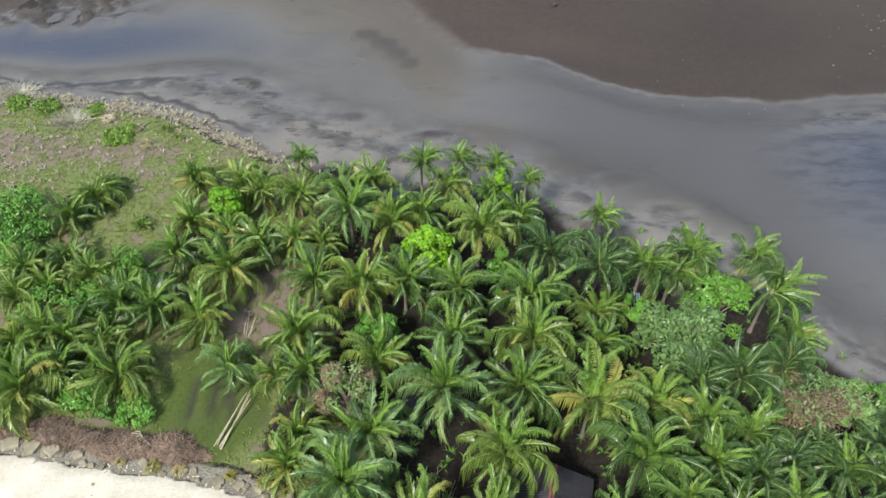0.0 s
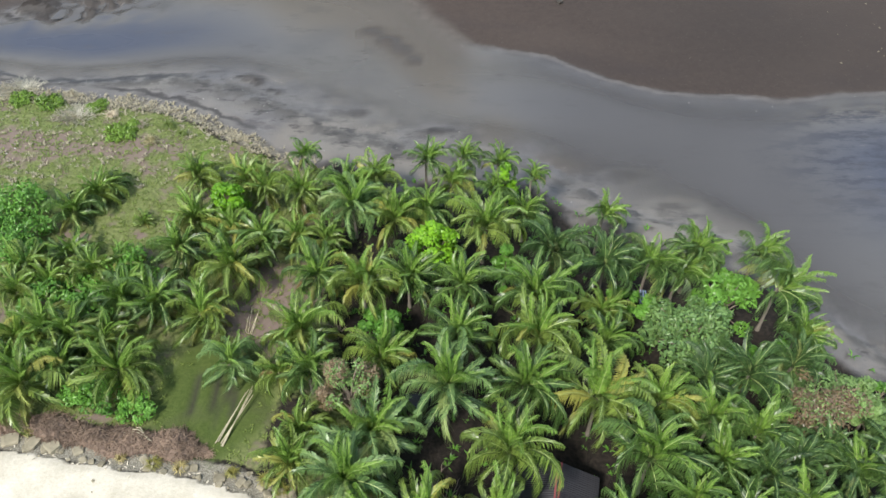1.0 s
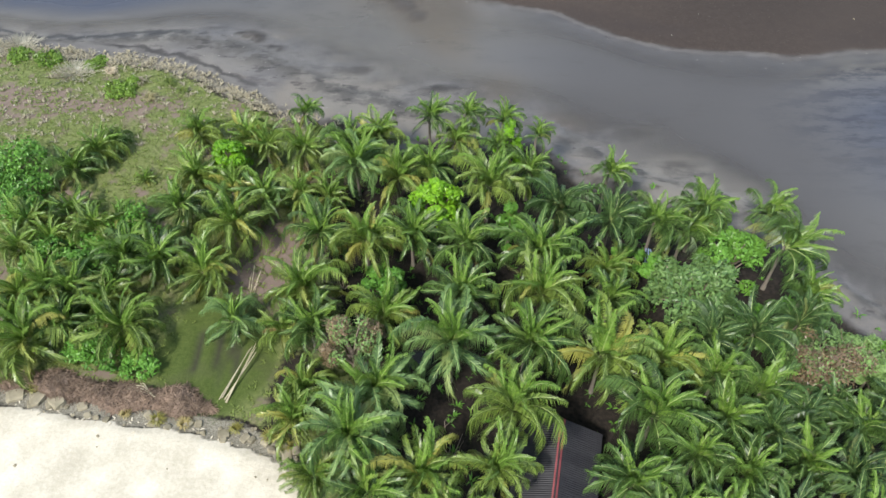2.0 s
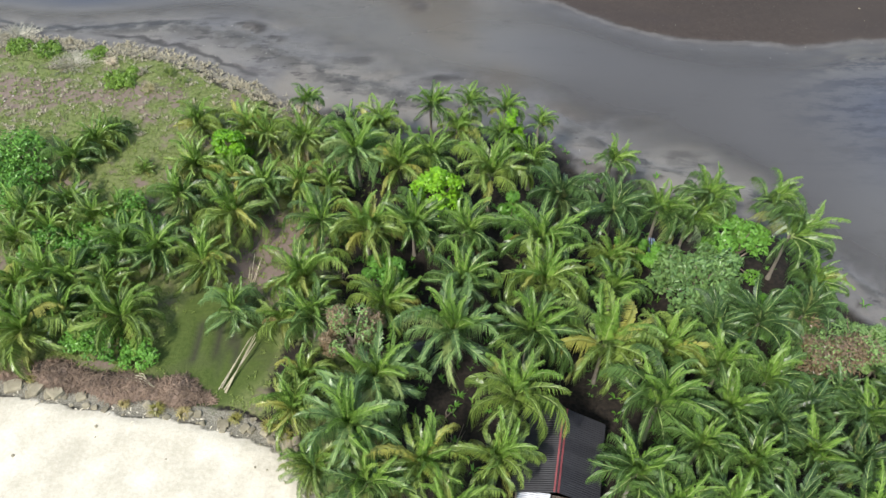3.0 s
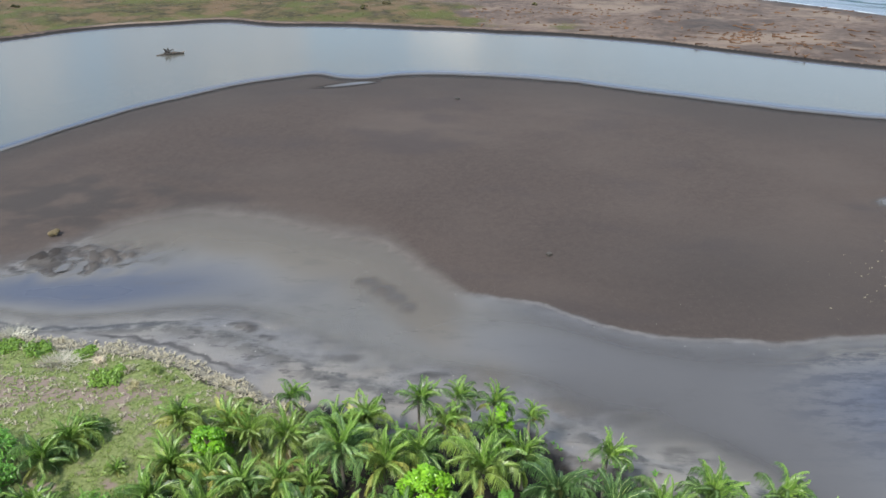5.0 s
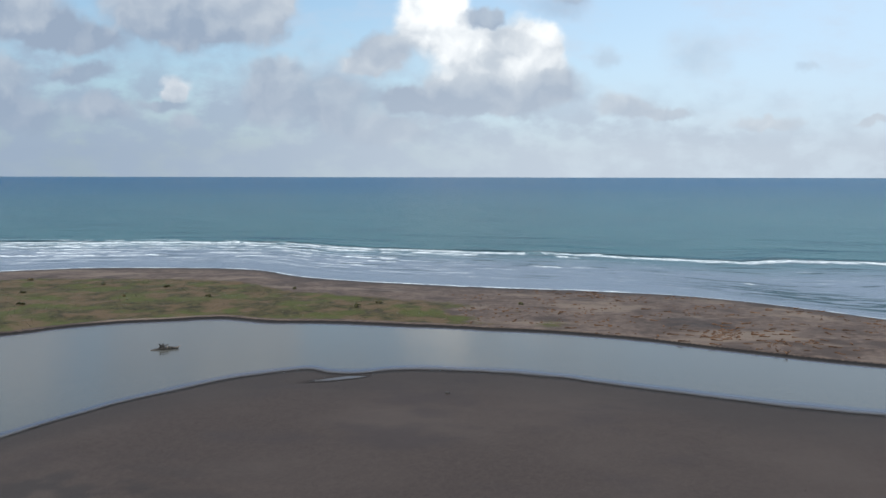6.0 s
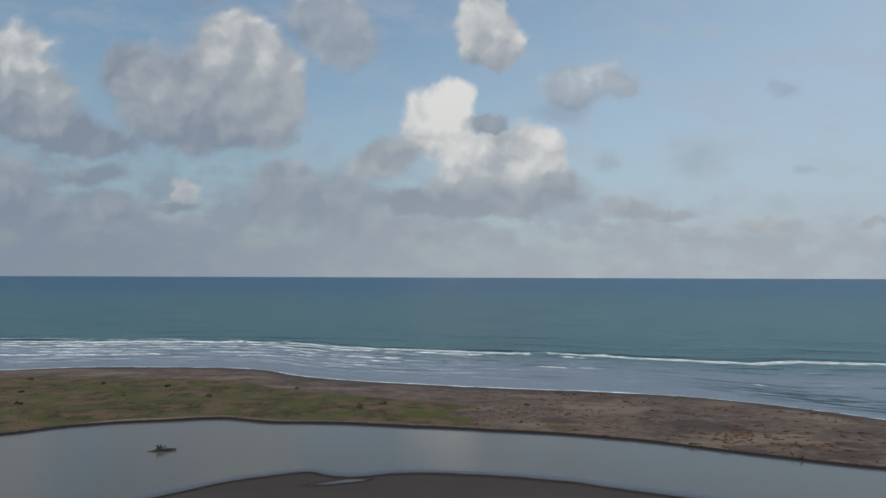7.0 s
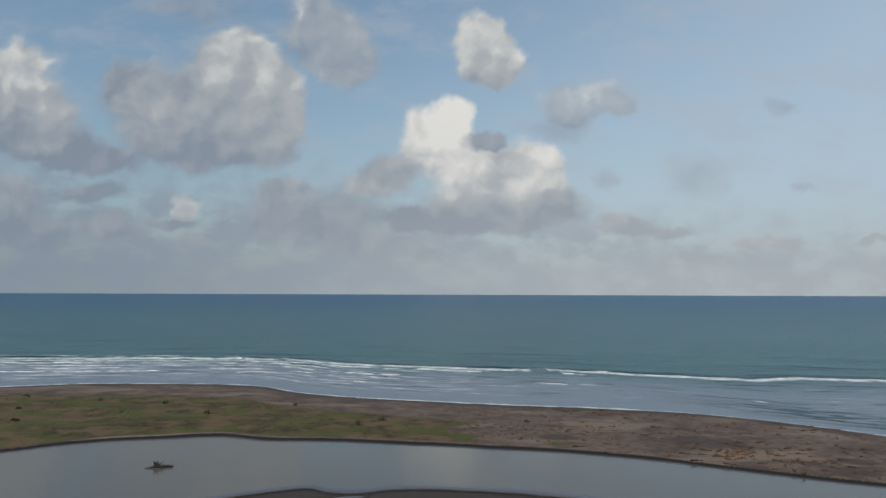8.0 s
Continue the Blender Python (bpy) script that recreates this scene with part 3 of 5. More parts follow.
    colour = mix(t, attribute(t, "beach"), colour, sand)
    tuft = mix(t, soft_step(t, mid, 0.3, 0.66), (0.016, 0.014, 0.0045), (0.068, 0.053, 0.019))
    tuft = mix(t, soft_step(t, wide, 0.45, 0.62), tuft, (0.055, 0.058, 0.012))
    tuft = mix(t, soft_step(t, noise_at(t, where, 0.09, 5), 0.47, 0.6, 0.0, 0.85), tuft, (0.1, 0.064, 0.034))
    colour = mix(t, cover("turf", 0.5), colour, tuft)
    wet = attribute(t, "damp")
    colour = mix(t, calc(t, "MULTIPLY", wet, 0.75), colour, (0.03, 0.025, 0.023))
    # dark crests that the tide left along the mud
    for name, at, x0, x1 in (("mudline", -0.5, -64.0, -31.0), ("landline", 2.7, -47.0, -21.0)):
        away = calc(t, "ABSOLUTE", calc(t, "MULTIPLY_ADD", calc(t, "SUBTRACT", mid, 0.5), 3.0, calc(t, "SUBTRACT", attribute(t, name), at)))
        reach = calc(t, "MULTIPLY", soft_step(t, place.outputs[0], x0, x0 + 5), soft_step(t, place.outputs[0], x1, x1 - 6))
        colour = mix(t, calc(t, "MULTIPLY", soft_step(t, away, 0.8, 0.1), calc(t, "MULTIPLY", reach, 0.75)), colour, (0.03, 0.028, 0.029))
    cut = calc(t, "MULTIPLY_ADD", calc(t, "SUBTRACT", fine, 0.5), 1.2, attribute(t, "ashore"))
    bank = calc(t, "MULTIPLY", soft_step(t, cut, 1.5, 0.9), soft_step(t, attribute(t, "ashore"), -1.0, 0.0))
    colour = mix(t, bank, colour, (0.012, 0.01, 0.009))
    link(t, colour, p.inputs["Base Color"])
    low = soft_step(t, place.outputs[2], 0.25, 0.02)
    shiny = calc(t, "MULTIPLY", low, calc(t, "SUBTRACT", 1.0, attribute(t, "bar")))
    link(t, calc(t, "MULTIPLY_ADD", shiny, -0.5, 0.92), p.inputs["Roughness"])
    bump(t, p, calc(t, "MULTIPLY_ADD", grain, 0.4, fine), 0.5, 0.12)
    return m


def water_material():
    """Silty water: clear enough at its edge to show the bed."""
    m, t, p = material("silty_water", 0.16, 0.5)
    where = node(t, "ShaderNodeNewGeometry").outputs["Position"]
    place = node(t, "ShaderNodeSeparateXYZ")
    link(t, where, place.inputs[0])
    wide = noise_at(t, stretched(t, where, 0.045, 0.08, 1), 1, 5, 0.6)
    colour = mix(t, soft_step(t, wide, 0.35, 0.65), (0.104, 0.102, 0.104), (0.155, 0.148, 0.137))
    colour = mix(t, soft_step(t, calc(t, "MULTIPLY_ADD", calc(t, "SUBTRACT", wide, 0.5), 0.7, attribute(t, "depth")), 0.1, 0.8), colour, (0.05, 0.057, 0.082))
    colour = mix(t, soft_step(t, calc(t, "MULTIPLY_ADD", calc(t, "SUBTRACT", wide, 0.5), 0.6, attribute(t, "silt")), 0.1, 0.9), colour, (0.128, 0.115, 0.101))
    colour = mix(t, soft_step(t, attribute(t, "depth"), 0.8, 1.4), colour, (0.084, 0.082, 0.072))
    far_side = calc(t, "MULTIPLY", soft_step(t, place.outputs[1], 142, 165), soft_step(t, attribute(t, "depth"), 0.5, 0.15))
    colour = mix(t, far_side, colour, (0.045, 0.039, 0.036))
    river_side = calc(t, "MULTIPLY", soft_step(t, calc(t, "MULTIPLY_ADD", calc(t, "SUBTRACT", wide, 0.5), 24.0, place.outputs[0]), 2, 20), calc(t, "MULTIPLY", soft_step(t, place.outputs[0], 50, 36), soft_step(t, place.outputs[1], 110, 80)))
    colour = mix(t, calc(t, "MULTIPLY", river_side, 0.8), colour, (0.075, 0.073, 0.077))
    # cat's-paws of wind on the open shallows, their dark and pale sheen painted as colour
    breath = noise_at(t, stretched(t, where, 0.22, 0.6, 1), 1, 6, 0.7)
    gust = calc(t, "MULTIPLY", soft_step(t, calc(t, "MULTIPLY_ADD", wide, 30.0, place.outputs[0]), 46, 66), calc(t, "MULTIPLY", soft_step(t, place.outputs[1], 112, 92), soft_step(t, place.outputs[1], 52, 66)))
    colour = mix(t, calc(t, "MULTIPLY", gust, soft_step(t, breath, 0.44, 0.6, 0.0, 0.75)), colour, (0.045, 0.047, 0.06))
    colour = mix(t, calc(t, "MULTIPLY", gust, soft_step(t, breath, 0.42, 0.32, 0.0, 0.6)), colour, (0.11, 0.11, 0.118))
    wisp = noise_at(t, stretched(t, where, 0.12, 0.3, 1), 1, 7, 0.7)
    colour = mix(t, calc(t, "MULTIPLY", soft_step(t, place.outputs[1], 112, 96), soft_step(t, wisp, 0.54, 0.68, 0.0, 0.4)), colour, (0.07, 0.067, 0.07))
    film = soft_step(t, attribute(t, "depth"), 0.3, 0.9)
    link(t, calc(t, "MULTIPLY_ADD", film, 0.4, 0.05), p.inputs["Specular IOR Level"])
    link(t, calc(t, "MULTIPLY_ADD", film, -0.3, 0.46), p.inputs["Roughness"])
    link(t, colour, p.inputs["Base Color"])
    p.inputs["IOR"].default_value = 1.33
    ripple = noise_at(t, stretched(t, where, 0.7, 1.6, 1), 1, 3)
    bump(t, p, ripple, 0.25, 0.08)
    clear = node(t, "ShaderNodeBsdfTransparent")
    both = node(t, "ShaderNodeMixShader")
    link(t, soft_step(t, attribute(t, "depth"), 0.0, 0.35, 0.06, 1.0), both.inputs[0])
    link(t, clear.outputs[0], both.inputs[1])
    link(t, p.outputs[0], both.inputs[2])
    link(t, both.outputs[0], t.nodes["Material Output"].inputs[0])
    return m


def sea_material():
    m, t, p = material("sea_water", 0.3, 0.09)
    s, x, surf = attribute(t, "offshore"), attribute(t, "along"), attribute(t, "surf")
    line = node(t, "ShaderNodeCombineXYZ")
    link(t, x, line.inputs[0])
    link(t, surf, line.inputs[1])
    line = line.outputs[0]
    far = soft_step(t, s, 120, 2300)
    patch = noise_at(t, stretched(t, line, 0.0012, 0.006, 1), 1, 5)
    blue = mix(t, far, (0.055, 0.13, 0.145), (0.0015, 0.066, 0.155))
    blue = mix(t, soft_step(t, patch, 0.35, 0.75, 0.0, 0.6), blue, (0.052, 0.11, 0.125))
    # light and dark sides of chop and swell, painted as bands of colour
    streak = noise_at(t, stretched(t, line, 0.004, 0.035, 1), 1, 7, 0.68)
    blue = mix(t, soft_step(t, streak, 0.45, 0.72, 0.0, 0.6), blue, (0.016, 0.06, 0.095))
    swell_shade = noise_at(t, stretched(t, line, 0.011, 0.1, 1), 1, 6, 0.7)
    blue = mix(t, soft_step(t, swell_shade, 0.5, 0.66, 0.0, 0.8), blue, (0.012, 0.045, 0.07))
    blue = mix(t, soft_step(t, swell_shade, 0.46, 0.34, 0.0, 0.35), blue, (0.12, 0.17, 0.175))
    swash = soft_step(t, surf, 168, 70)
    blue = mix(t, calc(t, "MULTIPLY", swash, 0.85), blue, (0.18, 0.21, 0.26))
    churn = noise_at(t, stretched(t, line, 0.028, 0.17, 1), 1, 6, 0.66)
    shift = noise_at(t, stretched(t, line, 0.009, 0.004, 1), 1, 3)
    left = soft_step(t, x, 190, -90)
    zone = calc(t, "MULTIPLY", soft_step(t, s, 10, 45), soft_step(t, surf, 165, 150))
    level = calc(t, "MULTIPLY_ADD", left, 0.1, churn)
    streaks = calc(t, "MULTIPLY", soft_step(t, level, 0.6, 0.68), zone)
    off = calc(t, "MULTIPLY_ADD", shift, 14.0, surf)
    lace_wide = noise_at(t, stretched(t, line, 0.05, 0.03, 1), 1, 4)
    # lines of breakers, each with gaps of its own; seaward faces have painted shade
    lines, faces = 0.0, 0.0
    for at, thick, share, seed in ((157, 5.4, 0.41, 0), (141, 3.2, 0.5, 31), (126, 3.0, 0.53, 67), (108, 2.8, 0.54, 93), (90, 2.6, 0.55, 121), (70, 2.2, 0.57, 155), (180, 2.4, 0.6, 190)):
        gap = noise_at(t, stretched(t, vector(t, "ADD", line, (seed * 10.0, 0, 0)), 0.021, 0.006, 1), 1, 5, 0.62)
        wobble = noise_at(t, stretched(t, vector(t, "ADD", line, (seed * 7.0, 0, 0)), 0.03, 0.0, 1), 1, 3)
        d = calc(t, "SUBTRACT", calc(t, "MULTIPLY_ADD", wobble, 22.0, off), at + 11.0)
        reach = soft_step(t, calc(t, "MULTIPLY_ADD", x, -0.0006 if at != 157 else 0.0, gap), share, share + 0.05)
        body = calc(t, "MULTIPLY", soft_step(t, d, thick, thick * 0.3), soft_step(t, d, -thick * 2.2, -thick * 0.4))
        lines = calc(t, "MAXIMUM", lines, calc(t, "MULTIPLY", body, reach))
        face_shade = calc(t, "MULTIPLY", soft_step(t, d, thick * 2.6, thick * 1.4), soft_step(t, d, thick * 0.5, thick))
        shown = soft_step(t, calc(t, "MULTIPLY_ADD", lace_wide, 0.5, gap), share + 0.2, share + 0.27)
        faces = calc(t, "MAXIMUM", faces, calc(t, "MULTIPLY", face_shade, shown))
    ragged = calc(t, "MULTIPLY_ADD", churn, 9.0, s)
    edge = soft_step(t, calc(t, "ABSOLUTE", calc(t, "SUBTRACT", ragged, 5.0)), 2.6, 0.8)
    foam = calc(t, "MAXIMUM", lines, calc(t, "MAXIMUM", calc(t, "MULTIPLY", streaks, 0.5), calc(t, "MULTIPLY", edge, 0.8)))
    lace = noise_at(t, stretched(t, line, 0.1, 0.4, 1), 1, 6, 0.7)
    foam = calc(t, "MULTIPLY", foam, soft_step(t, lace, 0.4, 0.56))
    # shade of steep breaking waves and troughs, painted in; ripples on the thin wash
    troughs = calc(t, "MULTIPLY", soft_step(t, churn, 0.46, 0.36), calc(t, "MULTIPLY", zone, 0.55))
    # a dark rippled shallow close to the beach
    patch_x, patch_s = calc(t, "MULTIPLY", calc(t, "SUBTRACT", x, 168.0), 1 / 34), calc(t, "MULTIPLY", calc(t, "SUBTRACT", s, 42.0), 1 / 20)
    shoal = calc(t, "POWER", 2.718, calc(t, "MULTIPLY", calc(t, "MULTIPLY_ADD", patch_x, patch_x, calc(t, "MULTIPLY", patch_s, patch_s)), -1.0))
    ripples = noise_at(t, stretched(t, line, 0.06, 0.2, 1), 1, 3, 0.6)
    troughs = calc(t, "MAXIMUM", troughs, calc(t, "MULTIPLY", calc(t, "MULTIPLY", shoal, 2.0, clamp=True), soft_step(t, ripples, 0.46, 0.54)))
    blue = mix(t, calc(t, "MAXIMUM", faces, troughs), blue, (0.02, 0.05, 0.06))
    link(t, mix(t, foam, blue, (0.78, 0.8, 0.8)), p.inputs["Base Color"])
    link(t, calc(t, "MULTIPLY_ADD", foam, 0.5, 0.32), p.inputs["Roughness"])
    p.inputs["IOR"].default_value = 1.33
    chop = noise_at(t, stretched(t, line, 0.05, 0.16, 1), 1, 6, 0.65)
    bump(t, p, chop, 1.0, 2.6)
    return m


XS = steps((-330, -4900, -8, 1.3), (-330, -72, 2.4), (-72, 72, 0.6), (72, 190, 1.2), (190, 330, 2.4), (330, 4900, 8, 1.3))
YS = steps((8, -1200, -2, 1.4), (8, 122, 0.6), (122, 200, 1.5), (200, 290, 0.9), (290, 440, 1.5), (440, 4900, 8, 1.4))


def place_ground(x, y):
    z, covers = terrain(x, y)
    return np.stack([x, y, z], 1), covers


ground = sheet("ground", XS, YS, place_ground, ("meadow", "lawn", "road", "shingle", "bar", "beach", "turf", "damp", "silt", "worn", "ashore", "mudline", "landline", "barline"))
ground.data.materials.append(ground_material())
tagged(ground, "coastal ground of mud, dark sand, turf and pale road fill", "ground", kind="structure")


def place_water(x, y):
    z, covers = terrain(x, y)
    return np.stack([x, y, np.zeros_like(x)], 1), dict(depth=-z, silt=covers["silt"])


river = sheet("water", steps((-700, -160, 30), (-160, 200, 1.5), (200, 700, 30)), steps((-60, 30, 10), (30, 300, 1.2)), place_water, ("depth", "silt"),
              lambda co, v: (v["depth"] > -0.06) & (co[:, 1] < spit_near(co[:, 0]) + 6) & (co[:, 1] > land_edge(co[:, 0]) - 1))
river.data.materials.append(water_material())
tagged(river, "still grey silty river water over a shallow bed", "water", kind="structure")


def place_sea(x, s):
    settle = ease(s, 0, 700)
    y = np.minimum(sea_edge(x) * (1 - settle) + 380 * settle + s, 4950)
    surf = s - 44 * ease(x, 120, 250) - 30 * ease(-x, 150, 330)
    wander = rough_noise(x, s * 0.2, 120, 61) * 14
    z = 0.02 + 0 * x
    for at, tall, thick in ((160, 1.1, 7), (128, 0.7, 6), (96, 0.55, 6), (66, 0.4, 5), (40, 0.25, 5), (205, 0.8, 14), (260, 0.7, 16)):
        d = surf - at + wander + rough_noise(x, s * 0, 60, 67 + at) * 9
        z = z + tall * (0.55 + 0.45 * rough_noise(x, s * 0, 45, 71 + at)) * np.exp(-np.where(d > 0, (d / thick) ** 2, (d / thick * 2.4) ** 2))
    z = z + 0.25 * rough_noise(x * 0.3, s, 9, 83) * ease(s, 40, 150) * ease(700 - s, 0, 300)
    return np.stack([x, y, z * ease(s, -4, 25)], 1), dict(offshore=s, along=x, surf=surf)


sea = sheet("sea", steps((-420, -4500, -12, 1.35), (-420, 420, 3), (420, 4500, 12, 1.35)), steps((-14, 280, 1.3), (280, 4700, 4, 1.12)), place_sea,
            ("offshore", "along", "surf"))
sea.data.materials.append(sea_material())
tagged(sea, "blue-green sea with lines of white breakers", "sea", kind="structure")

# ---- mesh helpers ----


def mesh(name, verts, faces, *mats, smooth=False, slots=None):
    me = bpy.data.meshes.new(name)
    me.from_pydata([tuple(v) for v in verts], [], [tuple(f) for f in faces])
    for m in mats:
        me.materials.append(m)
    if slots is not None:
        me.polygons.foreach_set("material_index", np.asarray(slots, np.int32))
    if smooth:
        me.polygons.foreach_set("use_smooth", np.ones(len(faces), bool))
    me.update()
    return me


def thing(name, x, y, z, label, category, group="", turn=0.0):
    ob = new(name)
    ob.empty_display_size = 0.2
    ob.matrix_basis = pose(x, y, z, 0, 0, turn)
    return tagged(ob, label, category, group)


def part(name, me, parent, m=None, label=""):
    ob = new(name, me)
    ob.parent = parent
    if m is not None:
        ob.matrix_basis = m
    return tagged(ob, label)


def tube(points, radii, sides=6, closed=True):
    """Rings along a line of points."""
    verts, faces = [], []
    pts = [Vector(p) for p in points]
    for i, p in enumerate(pts):
        d = (pts[min(i + 1, len(pts) - 1)] - pts[max(i - 1, 0)]).normalized()
        side = d.cross(Vector((0, 0, 1)) if abs(d.z) < 0.95 else Vector((1, 0, 0))).normalized()
        other = d.cross(side)
        for k in range(sides):
            a = 2 * math.pi * k / sides
            verts.append(p + (side * math.cos(a) + other * math.sin(a)) * radii[i])
    for i in range(len(pts) - 1):
        for k in range(sides):
            a, b = i * sides + k, i * sides + (k + 1) % sides
            faces.append((a, b, b + sides, a + sides))
    if closed:
        faces.append(tuple(range(sides))[::-1])
        faces.append(tuple(range((len(pts) - 1) * sides, len(pts) * sides)))
    return verts, faces


def joined(pieces):
    verts, faces = [], []
    for v, f in pieces:
        base = len(verts)
        verts += list(v)
        faces += [tuple(i + base for i in q) for q in f]
    return verts, faces


# ---- coconut palms ----


def frond_mesh(name, rise, droop, seed, leaf, hang=0.45, pairs=54, curl=0.0, broad=1.0):
    """One feather leaf, a metre long, growing along x: an arching rib with leaflets that hang from both sides in tufts."""
    rng = random.Random(seed)
    n = 12
    pts, p, angle = [Vector((0, 0, 0))], Vector((0, 0, 0)), 0.0
    dirs = []
    for i in range(n):
        s = i / (n - 1)
        angle = radians(rise - droop * s ** 1.7)
        d = Vector((math.cos(angle), math.sin(s * 2.2) * curl, math.sin(angle))).normalized()
        dirs.append(d)
        p = p + d / n
        pts.append(p.copy())
    dirs.append(dirs[-1])
    rib = mesh("rib", *tube(pts, [0.0108 * (1 - 0.8 * i / n) for i in range(n + 1)], 3, False), RIB)
    verts, faces = [], []
    for hand in (-1, 1):
        left, spread_off, sag_off, reach = 0, 0.0, 1.0, 1.0
        for k in range(pairs):
            if left == 0:
                left = rng.randrange(3, 8)
                spread_off, sag_off, reach = rng.uniform(-11, 11), rng.uniform(0.55, 1.5), rng.uniform(0.85, 1.12)
                if rng.random() < 0.35:
                    left -= 1
                    continue
            left -= 1
            s = 0.11 + 0.89 * (k + 0.5) / pairs
            i = min(int(s * n), n - 1)
            root = pts[i].lerp(pts[i + 1], s * n - i)
            d = dirs[i]
            level = Vector((-d.y, d.x, 0)).normalized()
            top = d.cross(level) * -1
            if top.z < 0:
                top = -top
            long = 0.2 * reach * (math.sin(math.pi * (0.2 + 0.7 * s)) ** 0.8) * rng.uniform(0.88, 1.1)
            wide = 0.0076 * broad * (1.25 - 0.45 * s)
            spread = radians(50 - 30 * s + spread_off + rng.uniform(-3, 3))
            way = d * math.cos(spread) + level * hand * math.sin(spread)
            sag = Vector((0, 0, -1)) * hang * sag_off
            mid = root + (way + top * 0.3 + sag * 0.12) * long * 0.5
            tip = root + (way * 0.8 + top * 0.1 + sag) * long
            across = d * wide
            b = len(verts)
            verts += [root - across, root + across, mid + across, mid - across, tip]
            faces += [(b, b + 1, b + 2, b + 3), (b + 3, b + 2, b + 4)]
    return mesh(name, verts, faces, leaf), rib


def frond(name, pair, parent, m, label=""):
    """The blade of one leaf with its pale rib."""
    blade = part(name, pair[0], parent, m, label)
    part("rib", pair[1], blade)
    return blade


def trunk_mesh(name, seed):
    """A leaning ringed stem, one metre high and to be stretched, swollen at its foot."""
    rng = random.Random(seed)
    pts, radii = [], []
    lean = rng.uniform(-0.09, 0.09)
    for i in range(17):
        s = i / 16
        pts.append((lean * s * s, lean * 0.6 * math.sin(s * 2), s))
        ring = 1.0 + (0.09 if i % 2 else -0.03)
        radii.append((0.15 + 0.1 * math.exp(-s * 9)) * ring * (1 - 0.22 * s))
    v, f = tube(pts, radii, 9)
    return mesh(name, v, f, TRUNK, smooth=True)


LEAF_RANKS = ((86, 22), (78, 52), (68, 88), (54, 112), (34, 112), (6, 88))
FRONDS = {}
for kind, leaf in (("g", PALM_GREEN), ("d", PALM_DARK), ("y", PALM_YELLOW), ("p", PALM_PALE)):
    FRONDS[kind] = [[frond_mesh("frond", rise + 4 * j, droop + 14 * j, 10 * i + j, PALM_YOUNG if i < 2 and kind != "d" else leaf, 0.4 + 0.28 * i, 60, (j - 1) * 0.2) for j in range(3)]
                    for i, (rise, droop) in enumerate(LEAF_RANKS)]
OLD_FRONDS = [frond_mesh("old_frond", 6 - 18 * j, 66 - 8 * j, 90 + j, OLD_LEAF, 0.9, 44, 0.12, 1.9) for j in range(3)]
FLAT_FRONDS = [frond_mesh("fallen_frond", 4, 5, 95 + j, OLD_LEAF, 0.03, 22, 0.2) for j in range(3)]
TRUNKS = [trunk_mesh("trunk", 5 + j) for j in range(5)]
PALM_LABELS = {
    "g": "green coconut palm with arching feathery fronds",
    "d": "dark green coconut palm crowded by its neighbours",
    "y": "yellow-green young coconut palm with drooping fronds",
    "p": "pale grey-green coconut palm with broad spreading fronds",
    "s": "slender coconut palm on the shore, fronds blown by wind",
}
palm_count = 0


def palm(x, y, crown, reach, kind):
    global palm_count
    palm_count += 1
    if kind == "g" and x < 3 and palm_count % 2:
        kind = "y"
    rng = random.Random(palm_count * 17)
    foot = height(x, y) - 0.05
    tree = thing("coconut_palm", x, y, foot, PALM_LABELS[kind], "palm tree", "coconut palms of the grove")
    tall = crown - foot
    part("trunk", TRUNKS[palm_count % 5], tree, Matrix.Diagonal((1.0, 1.0, tall, 1)))
    lean = TRUNKS[palm_count % 5].vertices[-1].co
    head = Vector((lean.x, lean.y, tall * 0.985))
    leaves = FRONDS["g" if kind == "s" else kind]
    counts = (4, 5, 6, 5, 5, 3) if kind != "s" else (5, 6, 5, 4, 3, 1)
    if kind == "s":
        reach *= 0.86
    # the sea wind leans each crown and drags its leaves round to the lee side
    wind = (30 if x > 26 and y > 36 else 20 if kind == "s" or x > 18 and y > 44 else 8) + rng.uniform(-4, 4)
    gale = Matrix.Rotation(radians(wind), 4, "Y")
    start = rng.uniform(0, 360)
    k = 0
    for rank, many in enumerate(counts):
        for j in range(many):
            turn = start + k * 137.5 + rng.uniform(-14, 14)
            turn -= wind * 1.1 * math.sin(radians(turn))
            k += 1
            size = reach * rng.uniform(0.92, 1.2) * (0.95, 1.08, 1.16, 1.2, 1.14, 0.98)[rank]
            m = (Matrix.Translation(head + Vector((0, 0, -0.06 * rank))) @ gale @ pose(0, 0, 0, 0, 0, turn)
                 @ pose(0, 0, 0, rng.uniform(-34, 34), rng.uniform(-9, 9), 0) @ Matrix.Scale(size, 4))
            frond("frond", leaves[rank][rng.randrange(3)], tree, m)
    for j in range(rng.choice((0, 0, 1, 1)) + (2 if kind == "y" and x < 2 else 0) + (1 if x < -8 else 0)):
        m = (Matrix.Translation(head + Vector((0, 0, -0.3))) @ pose(0, 0, 0, 0, 0, rng.uniform(0, 360)) @ Matrix.Scale(reach * rng.uniform(0.9, 1.15), 4))
        frond("old_frond", OLD_FRONDS[rng.randrange(3)], tree, m, "yellowing frond that hangs below the crown")


